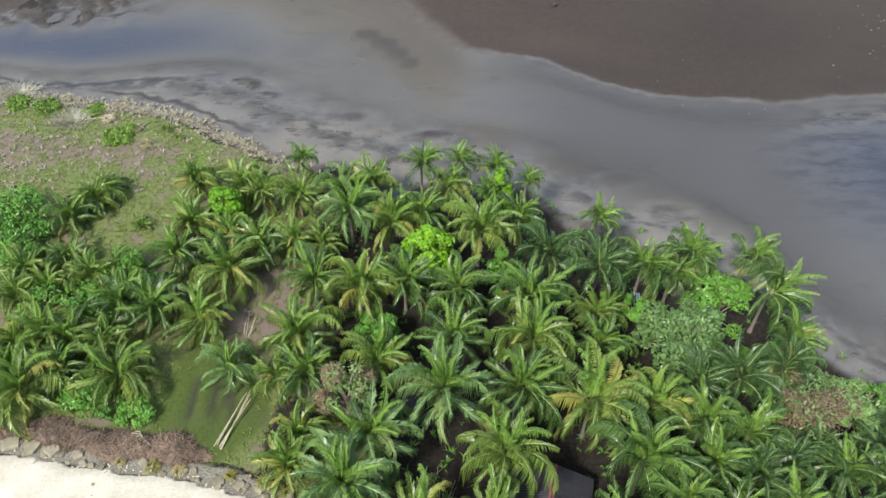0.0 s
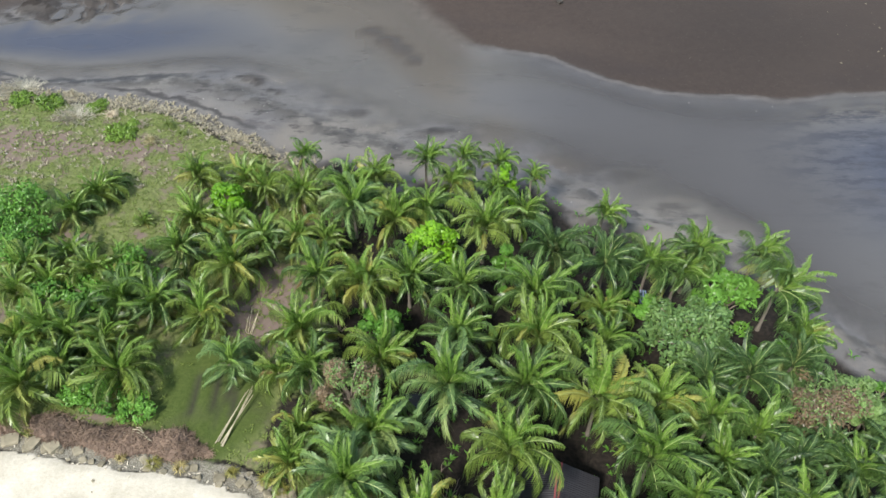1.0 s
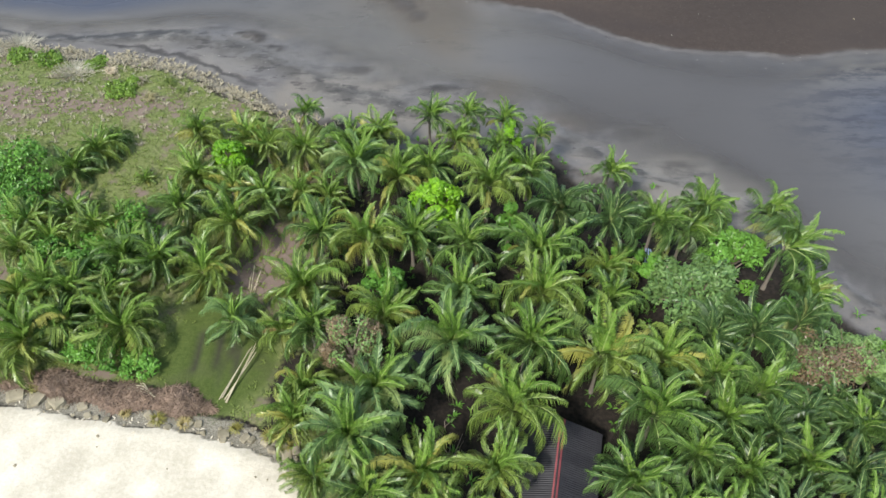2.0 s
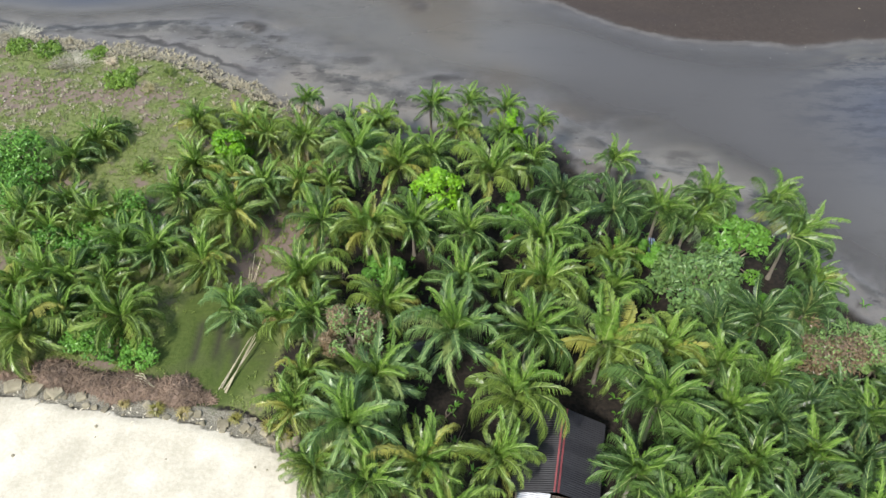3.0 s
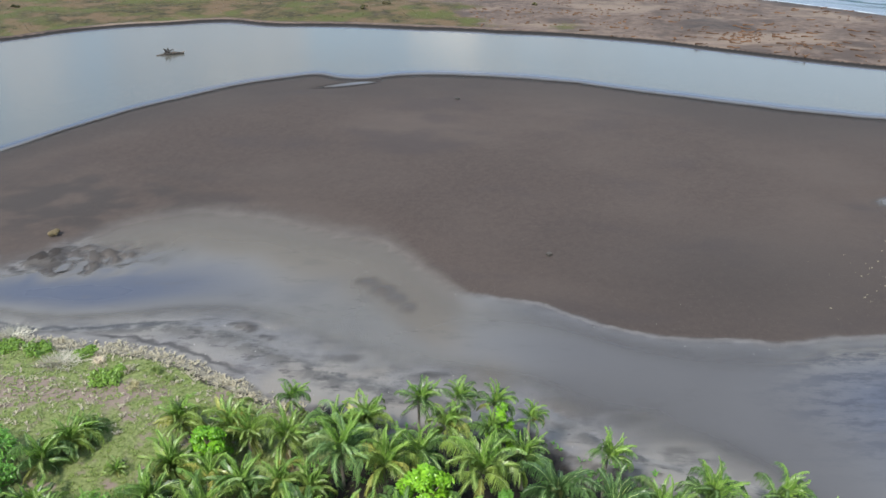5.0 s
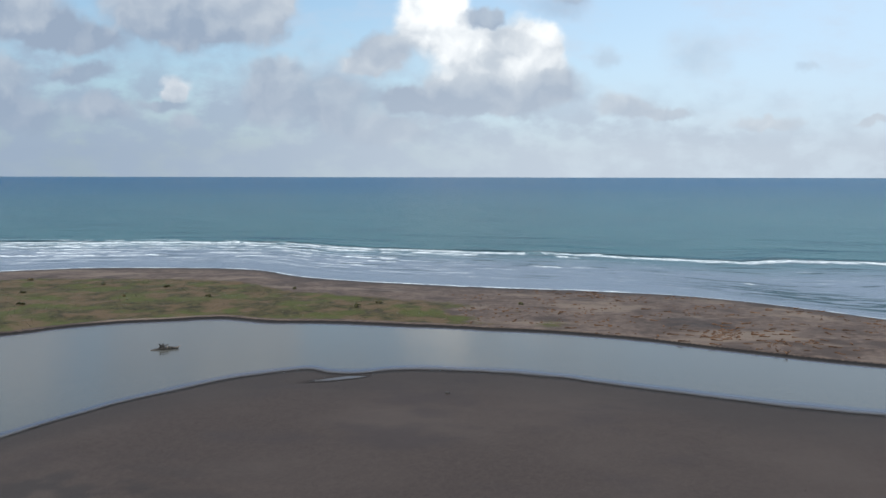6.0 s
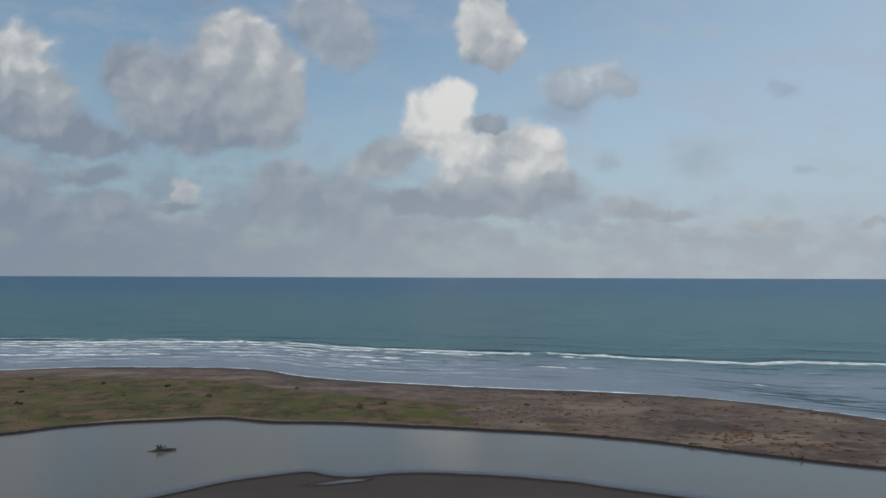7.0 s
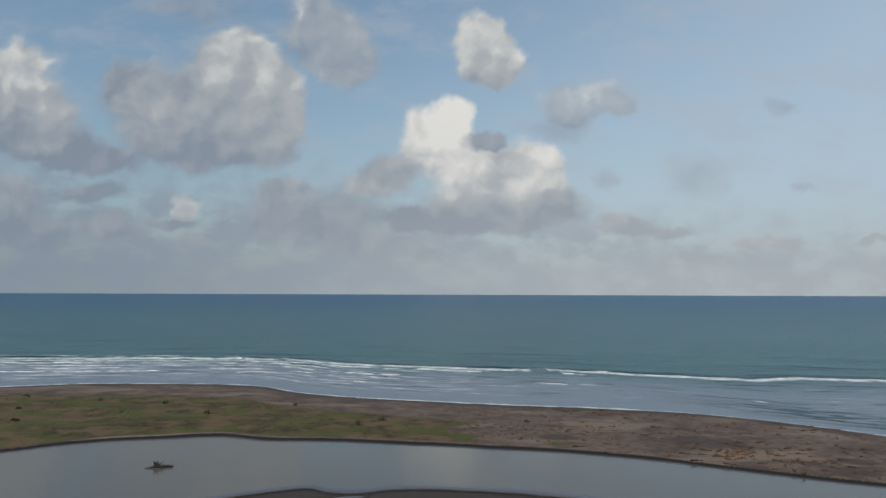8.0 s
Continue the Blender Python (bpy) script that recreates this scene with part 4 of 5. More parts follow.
# x, y, height of the crown, reach of its leaves
for spot in (
        (-37.9, 60.1, 2, 2.9), (-39.5, 57.5, 2, 3), (-41.1, 46.6, 2.2, 2.9), (-30.5, 45.4, 2.8, 3.5), (-36.6, 41.5, 2.8, 3.6), (-34.3, 41.1, 2.6, 3.3),
        (-39.1, 41, 2.6, 3), (-34, 37.9, 2.6, 2.8), (-5.3, 54, 4.5, 3.7), (-3.6, 45.7, 5.2, 3.6), (9.7, 48.7, 5.6, 3.7), (7.7, 43.1, 5.8, 4.3),
        (14.6, 47.3, 5.6, 3.6), (20.8, 34.4, 5.4, 3.2), (24.7, 35, 5.4, 3.3), (28.4, 35.8, 5.4, 3.2), (23.6, 26.1, 5.6, 3.1), (26.1, 27, 5.4, 3),
        (28.7, 28.4, 5.2, 2.8), (28.4, 22.8, 5.6, 3.3), (32.5, 25.5, 5.4, 3), (34.3, 28.9, 5, 2.6),
):
    palm(*spot, "d" if spot[0] > 8 else "g")
for spot in (
        (23, 19.1, 6, 3.5),
):
    palm(*spot, "d")
for spot in (
        (-36.8, 61.8, 1.8, 2.2), (-32.2, 57, 1, 1.4), (-37.9, 51.6, 2, 2.7), (-32.3, 49.6, 2.4, 2.5), (-27.4, 44.7, 2.8, 3.7), (-30.9, 40.4, 2.8, 2.9),
        (-38.5, 38, 2.6, 2.7), (-21.1, 48.9, 3.2, 4.1), (-26.7, 51.3, 3, 3.3), (-27.1, 62.2, 3, 2.9), (-18.6, 52.4, 3.4, 3.3), (-15.5, 58.8, 3.5, 3.2),
        (-10.5, 58.1, 5, 3.3), (-7.6, 59.6, 5, 2.9), (-2.2, 54.9, 4.8, 3.3), (0.4, 58.1, 5.5, 2.5), (4.7, 57, 5.5, 2.5), (7.6, 54.3, 5, 2.7),
        (-12.2, 46.6, 4.6, 3.5), (-7.8, 45.5, 5, 3.9), (1.1, 44.5, 5.4, 3.6), (18.4, 46.6, 6, 3.3),
):
    palm(*spot, "g")
for spot in (
        (21.3, 46.3, 5.5, 2.9), (13.5, 38.6, 5, 3.1), (0.8, 39.1, 5.5, 3.6), (-5.9, 37.7, 4, 3.6), (-11.8, 36.3, 4.4, 3.3), (6, 33.6, 6, 4.1),
        (15, 27, 6.6, 4.4), (20.6, 30.8, 5.6, 3.3), (23.7, 29.4, 5.6, 3.5), (-2.4, 22.7, 6, 3.5), (12.7, 22, 6, 3.7), (20.5, 27.2, 5.6, 3.2),
        (30.6, 26.6, 5.4, 3.1), (17.6, 24, 6, 3.1), (20.9, 22.8, 5.8, 3.3), (25.4, 23.7, 5.6, 3.2), (-5.9, 21.3, 5.6, 3.6), (-0.2, 19.2, 6, 3.5),
        (14.6, 19.5, 6, 3.5), (18.4, 19.1, 6, 3.5), (27.7, 19.1, 6, 3.5),
):
    palm(*spot, "g")
for spot in (
        (-41.7, 49.8, 2.2, 3), (-38.5, 47.8, 2.2, 2.6), (-34.4, 48.9, 2.4, 3), (-22.9, 43.5, 2.6, 3.7), (-28.8, 37.3, 2.6, 3.8), (-36.5, 35.9, 2.6, 4.3),
        (-26, 55.6, 3, 3.4), (-21.8, 53.8, 3.2, 2.7), (-21.6, 61.1, 3.2, 3.1), (-19.4, 59.8, 3.2, 2.8), (-14.9, 52.2, 3.6, 2.9), (-11.9, 51.7, 4, 2.4),
        (3.5, 51.4, 6, 4), (13.8, 43, 3.4, 2.9), (-13, 40.1, 4.5, 3.9), (7.5, 38.6, 6, 4.3), (-14.4, 36.7, 3.4, 2.5), (11.7, 32.1, 6.6, 4.3),
        (4.5, 27.6, 6.4, 4.1), (-12, 31, 3.6, 2.6), (-12.5, 28.2, 3.6, 3.1), (16.9, 32.5, 5.6, 3.4),
):
    palm(*spot, "y")
for spot in (
        (3.1, 23, 6, 3.3), (-10.1, 22.8, 5, 2.8),
):
    palm(*spot, "y")
for spot in (
        (-15.4, 62, 6, 2.4), (-2.2, 60.1, 7, 3), (1.5, 60.5, 7, 2.6), (5.2, 59.6, 7, 2.6), (8.5, 57.9, 6.5, 2.1), (14.8, 52, 7, 2.8),
        ):
    palm(*spot, "s")
for spot in ((22.6, 47.6, 6.8, 3.3), (28.2, 47.2, 7, 2.9), (28.9, 43, 7, 3.9), (29.8, 38.8, 5.6, 2.9)):
    palm(*spot, "g")
palm(-19.1, 37.9, 2.8, 2.8, "p")
for spot in (
        (-9.4, 54.9, 5.5, 3.8), (0, 33.2, 6.6, 4.5), (-6, 29.4, 5.8, 4.3), (-7.7, 25.2, 6.6, 4.3),
):
    palm(*spot, "p")

# ---- broadleaf trees, shrubs and weeds ----


def leaf_cloud(rng, balls, count, size, hollow=0.55):
    """Small folded leaves set on the outsides of several lumps."""
    verts, faces = [], []
    weights = [b[3] ** 2 for b in balls]
    for _ in range(count):
        bx, by, bz, r = rng.choices(balls, weights)[0]
        d = Vector((rng.gauss(0, 1), rng.gauss(0, 1), rng.gauss(0.25, 1))).normalized()
        p = Vector((bx, by, bz)) + Vector((d.x, d.y, d.z * 0.75)) * r * (hollow + (1 - hollow) * rng.random() ** 0.5) * rng.uniform(0.85, 1.1)
        out = (d + Vector((rng.gauss(0, 0.6), rng.gauss(0, 0.6), rng.gauss(0.55, 0.5)))).normalized()
        side = out.cross(Vector((rng.gauss(0, 1), rng.gauss(0, 1), rng.gauss(0, 1)))).normalized()
        fore = out.cross(side)
        s = size * rng.uniform(0.6, 1.3)
        b = len(verts)
        verts += [p - fore * s, p + side * s * 0.5 - out * s * 0.18, p + fore * s, p - side * s * 0.5 - out * s * 0.18]
        faces += [(b, b + 1, b + 2), (b, b + 2, b + 3)]
    return verts, faces


def broadleaf(name, x, y, reach, tall, leaf, label, category, seed, leaves=1500, size=0.17, lumps=13, group="", second=None):
    """Stem, limbs that fork towards the lumps of the crown, and the leaves on those."""
    rng = random.Random(seed)
    foot = height(x, y) - 0.05
    tree = thing(name, x, y, foot, label, category, group)
    balls = []
    for i in range(lumps):
        a, q = rng.uniform(0, 2 * math.pi), math.sqrt(rng.random())
        balls.append((math.cos(a) * q * reach * 0.84, math.sin(a) * q * reach * 0.84, tall * (0.88 - 0.36 * q * q) + rng.uniform(-0.26, 0.14) * tall, reach * rng.uniform(0.16, 0.4)))
    v, f = tube([(0, 0, 0), (0.04, 0.03, tall * 0.25), (0.0, 0.06, tall * 0.5)], [0.035 * tall, 0.028 * tall, 0.02 * tall], 7)
    part("trunk", mesh("trunk", v, f, BRANCH, smooth=True), tree)
    for bx, by, bz, r in balls:
        low = tall * rng.uniform(0.18, 0.45)
        limb = tube([(0, 0.03, low), (bx * 0.45, by * 0.45, low + (bz - low) * 0.6), (bx, by, bz)], [0.017 * tall, 0.011 * tall, 0.004 * tall], 4)
        part("limb", mesh("limb", *limb, BRANCH), tree)
    if second is None:
        part("crown", mesh("crown", *leaf_cloud(rng, balls, leaves, size), leaf), tree)
    else:
        half = len(balls) // 2
        part("crown", mesh("crown", *leaf_cloud(rng, balls[:half] + balls[-3:], leaves // 2, size), leaf), tree)
        for bx, by, bz, r in balls:
            sticks = []
            for _ in range(7):
                d = Vector((rng.gauss(0, 1), rng.gauss(0, 1), abs(rng.gauss(0.6, 0.6)))).normalized() * r * rng.uniform(0.9, 1.5)
                root = Vector((bx, by, bz))
                sticks.append(tube([root, root + d * 0.55 + Vector((rng.gauss(0, 0.06), rng.gauss(0, 0.06), 0.05)), root + d], [0.035, 0.028, 0.014], 3))
            part("twig", mesh("twig", *joined(sticks), TWIG), tree)
        part("dead_crown", mesh("dead_crown", *leaf_cloud(rng, balls[half:], leaves // 2, size), second), tree, None, "withered brown part of the crown")
    return tree


for x, y, reach, tall, seed in ((-1.5, 49.1, 2.7, 7.6, 1), (-22.6, 57.4, 1.9, 5.4, 2), (5.9, 57.9, 1.5, 7.4, 3)):
    broadleaf("lime_tree", x, y, reach, tall, LIME_LEAF, "bright lime-green leafy tree between the palms", "tree", seed, int(900 * reach), 0.27, 34)
for x, y, reach, tall, seed in ((-6.1, 41.1, 2.4, 4.4, 4), (5.4, 47.9, 1.8, 5.4, 5), (16.2, 45.2, 1.8, 3.6, 33), (19.0, 43.2, 2.0, 3.8, 34), (30.5, 38.5, 2.2, 2.6, 35), (26.5, 38.0, 2.0, 2.4, 36), (32.5, 41.5, 1.8, 2.0, 37)):
    broadleaf("leafy_shrub", x, y, reach, tall, WEED_LEAF, "mid-green leafy shrub under the palms", "shrub", seed, int(620 * reach), 0.26)
broadleaf("grey_green_tree", 20.8, 39.5, 3.9, 7.4, GREY_LEAF, "spreading grey-green tree with small leaves", "tree", 6, 4300, 0.25, 30)
broadleaf("leafy_tree", 25.1, 43.4, 3.3, 7.0, WEED_LEAF, "bright green open-crowned tree beside the shore palms", "tree", 7, 2100, 0.28, 26)
broadleaf("dry_shrub", -8.1, 33.7, 2.8, 8.0, GREY_LEAF, "half-dead shrub with brown and olive leaves", "shrub", 8, 3800, 0.14, 20, "", DRY_LEAF)
broadleaf("dry_tree", 29.6, 31.6, 4.0, 7.4, GREY_LEAF, "straggling tree with brown dead twigs and sparse leaves", "tree", 9, 6500, 0.15, 26, "", DRY_LEAF)
for x, y, reach, tall, seed in ((31.5, 36.8, 2.4, 3.4, 51), (34.2, 32.4, 2.6, 3.8, 52), (36.6, 32.2, 2.4, 3.2, 53), (29.0, 36.4, 2.0, 3.2, 54), (38.6, 34.4, 2.0, 2.4, 55)):
    broadleaf("leafy_shrub", x, y, reach, tall, GREY_LEAF, "pale green scrub at the edge of the grove", "shrub", seed, int(650 * reach), 0.25)
broadleaf("leafy_shrub", 34.0, 34.6, 2.4, 4.2, GREY_LEAF, "grey-green shrub at the edge of the mud flat", "shrub", 10, 2000, 0.16)
broadleaf("leafy_shrub", 36.8, 35.0, 2.0, 3.2, WEED_LEAF, "mid-green leafy shrub at the edge of the mud flat", "shrub", 11, 1700, 0.17)
for i, (x, y, reach, tall) in enumerate(((-45.5, 58.4, 2.8, 1.8), (-43.6, 54.6, 2.4, 1.7), (-42.6, 51.8, 2.2, 1.5), (-47.4, 55.5, 2.4, 1.6), (-38.5, 45.6, 2.3, 1.5), (-35.0, 46.6, 2.4, 1.5),
                                        (-31.3, 49.6, 2.4, 1.7), (-33.6, 45.0, 2.0, 1.4), (-29.7, 35.4, 1.9, 1.3), (-31.4, 35.6, 1.7, 1.2), (-26.6, 34.4, 1.5, 0.9), (-49.6, 78.2, 1.9, 0.6),
                                        (-38.8, 72.2, 2.3, 0.6), (-43.4, 77.4, 1.6, 0.5), (-53.6, 79.0, 1.8, 0.5))):
    broadleaf("weed_clump", x, y, reach * (0.95 if i > 10 else 1.15), tall * (1.0 if i > 10 else 1.7), MEADOW_WEED if i > 10 else WEED_LEAF, "low bright green weeds spreading over the field", "weeds", 40 + i, int(560 * reach), 0.2, 26, "weeds of the field")


def scatter(count, seed, x0, x1, y0, y1, wanted):
    """Random places at which the ground bears the wanted cover."""
    rng = np.random.default_rng(seed)
    x, y = rng.uniform(x0, x1, count), rng.uniform(y0, y1, count)
    z, covers = terrain(x, y)
    keep = wanted(x, y, z, covers) > rng.random(count)
    return np.stack([x, y, z], 1)[keep]


def blades(name, places, tall, spread, each, leaf, label, category, seed):
    """Tufts of bent blades standing at the places, as one mesh."""
    rng = random.Random(seed)
    verts, faces = [], []
    for x, y, z in places:
        grow = rng.uniform(0.6, 1.4)
        for _ in range(each):
            a = rng.uniform(0, 2 * math.pi)
            out = Vector((math.cos(a), math.sin(a), 0))
            side = Vector((-out.y, out.x, 0)) * 0.035 * grow * (1 + spread)
            base = Vector((x, y, z - 0.03)) + out * rng.uniform(0, 0.12)
            mid = base + out * spread * 0.4 * grow + Vector((0, 0, tall * 0.7 * grow))
            tip = base + out * spread * rng.uniform(0.8, 1.3) * grow + Vector((0, 0, tall * rng.uniform(0.6, 1.0) * grow))
            b = len(verts)
            verts += [base - side, base + side, mid + side, mid - side, tip]
            faces += [(b, b + 1, b + 2, b + 3), (b + 3, b + 2, b + 4)]
    ob = new(name, mesh(name, verts, faces, leaf))
    return tagged(ob, label, category, kind="stuff")


blades("grass", scatter(20000, 1, -64, -8, 28, 84, lambda x, y, z, c: c["meadow"] * 0.8 * (1 - c["lawn"])), 0.15, 0.2, 5, GRASS, "short olive-green grass of the field", "grass", 1)
blades("undergrowth", scatter(5200, 2, -14, 42, 16, 66, lambda x, y, z, c: (z > 0.5) * 0.22 * (1 - c["road"])), 0.35, 0.4, 6, WEED_LEAF, "patchy green undergrowth on dark soil below the palms", "undergrowth", 2)
blades("dry_grass", scatter(6500, 3, -60, -12, 62, 86, lambda x, y, z, c: np.maximum(1.4 * c["shingle"], 0.12 * c["meadow"])), 0.28, 0.36, 7, DRY_GRASS, "bleached dry grass along the shore bank", "grass", 3)
blades("dune_grass", scatter(16000, 4, -260, 95, 210, 400, lambda x, y, z, c: c["turf"] * 0.9), 0.22, 0.4, 5, DUNE_GRASS, "olive dune grass on the sand spit", "grass", 4)


def straw_heap(x, y, seed):
    rng = random.Random(seed)
    heap = thing("straw_heap", x, y, height(x, y), "pale heap of dead bleached reeds on the grass", "dead reeds")
    pieces = []
    for _ in range(420):
        a, r = rng.uniform(0, 6.28), rng.uniform(0, 2.3)
        p = Vector((math.cos(a) * r, math.sin(a) * r * 0.8, 0.02))
        q = p + Vector((math.cos(a) * 0.7 + rng.gauss(0, 0.4), math.sin(a) * 0.7 + rng.gauss(0, 0.4), rng.uniform(0.1, 0.6)))
        pieces.append(tube([p, p.lerp(q, 0.6) + Vector((0, 0, 0.12)), q], [0.024, 0.02, 0.008], 3))
    part("straw", mesh("straw", *joined(pieces), STRAW), heap)


straw_heap(-45.6, 75.6, 3)
straw_heap(-54.5, 81.4, 4)


def tussock(x, y, reach, tall, leaf, label, seed):
    """A clump of long arching blades."""
    rng = random.Random(seed)
    verts, faces = [], []
    for _ in range(120):
        a = rng.uniform(0, 2 * math.pi)
        out = Vector((math.cos(a), math.sin(a), 0))
        side = Vector((-out.y, out.x, 0)) * 0.03
        base = out * rng.uniform(0, 0.35) * reach
        mid = base + out * reach * rng.uniform(0.2, 0.5) + Vector((0, 0, tall * rng.uniform(0.6, 1.0)))
        tip = base + out * reach * rng.uniform(0.5, 1.2) + Vector((0, 0, tall * rng.uniform(0.3, 0.9)))
        b = len(verts)
        verts += [base - side, base + side, mid + side, mid - side, tip]
        faces += [(b, b + 1, b + 2, b + 3), (b + 3, b + 2, b + 4)]
    clump = thing("grass_tussock", x, y, height(x, y) - 0.03, label, "tussock", "tussocks")
    part("leaf_tuft", mesh("leaf_tuft", verts, faces, leaf), clump)


for i, (x, y, reach) in enumerate(((-24.0, 29.4, 0.9), (-21.7, 29.0, 0.8), (-17.4, 28.6, 0.7), (-26.8, 29.9, 0.6), (-14.6, 28.0, 0.9), (-13.2, 27.2, 0.8), (-35.2, 32.2, 0.6))):
    tussock(x, y, reach * 0.8, 0.5, REED, "olive-yellow reed tussock on the road bank", 200 + i)
for i, (x, y, reach) in enumerate(((-35.0, 70.5, 1.0), (-37.0, 73.5, 0.9), (-33.5, 73.6, 1.0), (-41.0, 75.6, 0.9), (-31.5, 71.8, 0.8), (-47.5, 80.0, 0.8))):
    tussock(x, y, reach, 0.6, DRY_GRASS if i % 2 else GRASS, "bleached grass tussock on the shore bank", 220 + i)

# ---- hut among the palms ----


def corrugated(length, width, waves):
    """A thin wavy roofing sheet, lying along x, its waves across y."""
    verts, faces = [], []
    n = waves * 4
    for side in (0, 1):
        for i in range(n + 1):
            z = 0.02 * math.sin(i / 4 * 2 * math.pi) - side * 0.006
            verts += [(0, width * i / n, z), (length, width * i / n, z)]
    m = 2 * (n + 1)
    for i in range(n):
        a = 2 * i
        faces += [(a, a + 1, a + 3, a + 2), (m + a, m + a + 2, m + a + 3, m + a + 1)]
    faces += [(2 * i + e, 2 * i + 2 + e, m + 2 * i + 2 + e, m + 2 * i + e) for i in range(n) for e in (0, 1)]
    return verts, faces


def box(x0, y0, z0, x1, y1, z1):
    v = [(x, y, z) for z in (z0, z1) for y in (y0, y1) for x in (x0, x1)]
    return v, [(0, 2, 3, 1), (4, 5, 7, 6), (0, 1, 5, 4), (2, 6, 7, 3), (0, 4, 6, 2), (1, 3, 7, 5)]


def hut():
    base = height(8.0, 24.5)
    h = thing("hut", 8.0, 24.6, base - 0.05, "small hut with a dark corrugated roof and red ridge strips", "hut", turn=-11)
    long, half, eave, ridge = 6.6, 3.1, 2.1, 3.5
    slope = math.atan2(ridge - eave, half)
    run = math.hypot(half, ridge - eave)
    sheet_mesh = mesh("roof_sheet", *corrugated(run + 0.15, long / 6 + 0.08, 7), ROOF)
    for side in (0, 1):
        for i in range(6):
            m = pose(0, 0, ridge + 0.012 * (i % 2), 0, 0, 180 * side) @ pose(0, -long / 2 + i * long / 6, 0, 0, math.degrees(slope), 0)
            part("roof_sheet", sheet_mesh, h, m)
    for side in (-1, 1):
        v, f = box(-0.07, -long / 2 - 0.05, 0, 0.07, long / 2 + 0.05, 0.04)
        part("ridge_strip", mesh("ridge_strip", v, f, RED), h, pose(side * 0.13, 0, ridge + 0.01, 0, side * math.degrees(slope), 0), "faded red ridge strip")
    plank = mesh("plank", *box(-0.14, -0.012, 0, 0.14, 0.012, eave - 0.05), WALLING)
    for side in (-1, 1):
        for i in range(20):
            part("plank", plank, h, pose(side * (half - 0.45), -long / 2 + 0.3 + i * 0.305, 0, 0, 0, 90))
        for i in range(17):
            part("plank", plank, h, pose(-half + 0.62 + i * 0.305, side * (long / 2 - 0.3), 0, 0, 0, 0))
    for sx in (-1, 1):
        for sy in (-1, 1):
            part("post", mesh("post", *tube([(0, 0, 0), (0, 0, eave + 0.1)], [0.08, 0.07], 8), BRANCH), h, pose(sx * (half - 0.35), sy * (long / 2 - 0.2), 0))


hut()
lean_to = thing("lean_to_roof", 5.7, 20.6, height(5.7, 20.6), "low lean-to with a pale zinc sheet roof", "shelter", turn=-11)
for i in range(3):
    part("roof_sheet", mesh("roof_sheet", *corrugated(2.4, 0.9, 6), PALE_SHEET), lean_to, pose(-1.2, -1.3 + i * 0.86, 2.0 + 0.012 * (i % 2), 0, -6, 0))
for px, py in ((-1.1, -1.2), (1.1, -1.2), (-1.1, 1.2), (1.1, 1.2)):
    part("post", mesh("post", *tube([(0, 0, 0), (0, 0, 2.1 + 0.1 * px)], [0.05, 0.045], 7), BRANCH), lean_to, pose(px, py, -0.1))


def lathe(profile, sides=20):
    verts, faces = [], []
    for r, z in profile:
        verts += [(r * math.cos(2 * math.pi * k / sides), r * math.sin(2 * math.pi * k / sides), z) for k in range(sides)]
    for i in range(len(profile) - 1):
        for k in range(sides):
            a, b = i * sides + k, i * sides + (k + 1) % sides
            faces.append((a, b, b + sides, a + sides))
    return verts, faces


basin = thing("wash_basin", 11.0, 27.9, height(11.0, 27.9), "round white plastic basin upside down by the hut", "basin")
part("bowl", mesh("bowl", *lathe(((0.3, 0.0), (0.29, 0.02), (0.25, 0.14), (0.2, 0.2), (0.001, 0.21))), WHITE, smooth=True), basin)
part("rim", mesh("rim", *lathe(((0.29, 0.03), (0.33, 0.035), (0.335, 0.012), (0.3, 0.008))), WHITE, smooth=True), basin)


def pole(name, a, b, r, mat, label, category, group="", rings=0):
    """A straight stick from a to b, thinner towards its tip, with joints if it has rings."""
    a, b = Vector(a), Vector(b)
    n = max(rings * 3, 4)
    pts = [a.lerp(b, i / n) + Vector((0, 0, 0.02 * math.sin(3 * i / n))) for i in range(n + 1)]
    radii = [r * (1 - 0.35 * i / n) * (1.18 if rings and i % 3 == 0 else 1.0) for i in range(n + 1)]
    ob = new(name, mesh(name, *tube([p - a for p in pts], radii, 7), mat, smooth=True))
    ob.location = a
    return tagged(ob, label, category, group)


rng = random.Random(5)
for i in range(5):
    x = -19.4 + i * 0.2 + rng.uniform(-0.1, 0.1)
    a = (x, 31.2 + rng.uniform(-0.3, 0.3), height(x, 31.3) + 0.06)
    pole("bamboo_pole", a, (x + 1.9 + rng.uniform(-0.2, 0.3), 35.8 + rng.uniform(-0.5, 0.4), 1.6 + 0.12 * i), 0.05, BAMBOO, "cut pale bamboo pole leaning on a palm", "bamboo pole", "bundle of bamboo poles", 9)
for i in range(5):
    x = -18.9 + i * 0.16
    a = (x, 42.6 + rng.uniform(-0.4, 0.4), height(x, 42.6))
    pole("stake", a, (x + rng.uniform(0.1, 0.7), 44.2 + rng.uniform(-0.8, 0.6), rng.uniform(1.3, 2.3)), 0.032, BAMBOO, "thin bleached stake stuck in the ground", "stake", "stakes in the clearing")
for i in range(3):
    x = 18.5 + i * 0.3
    pole("pipe", (x, 45.9, height(x, 45.9)), (x - 0.25, 46.2 + 0.2 * i, 2.9 - 0.3 * i), 0.1, BLUE, "faded blue plastic pipe standing on end", "pipe", "blue pipes among the palms")
sack = new("plastic_sack", mesh("plastic_sack", *lathe(((0.001, 0.0), (0.2, 0.02), (0.26, 0.14), (0.2, 0.32), (0.08, 0.42), (0.001, 0.45)), 9), WHITE, smooth=True))
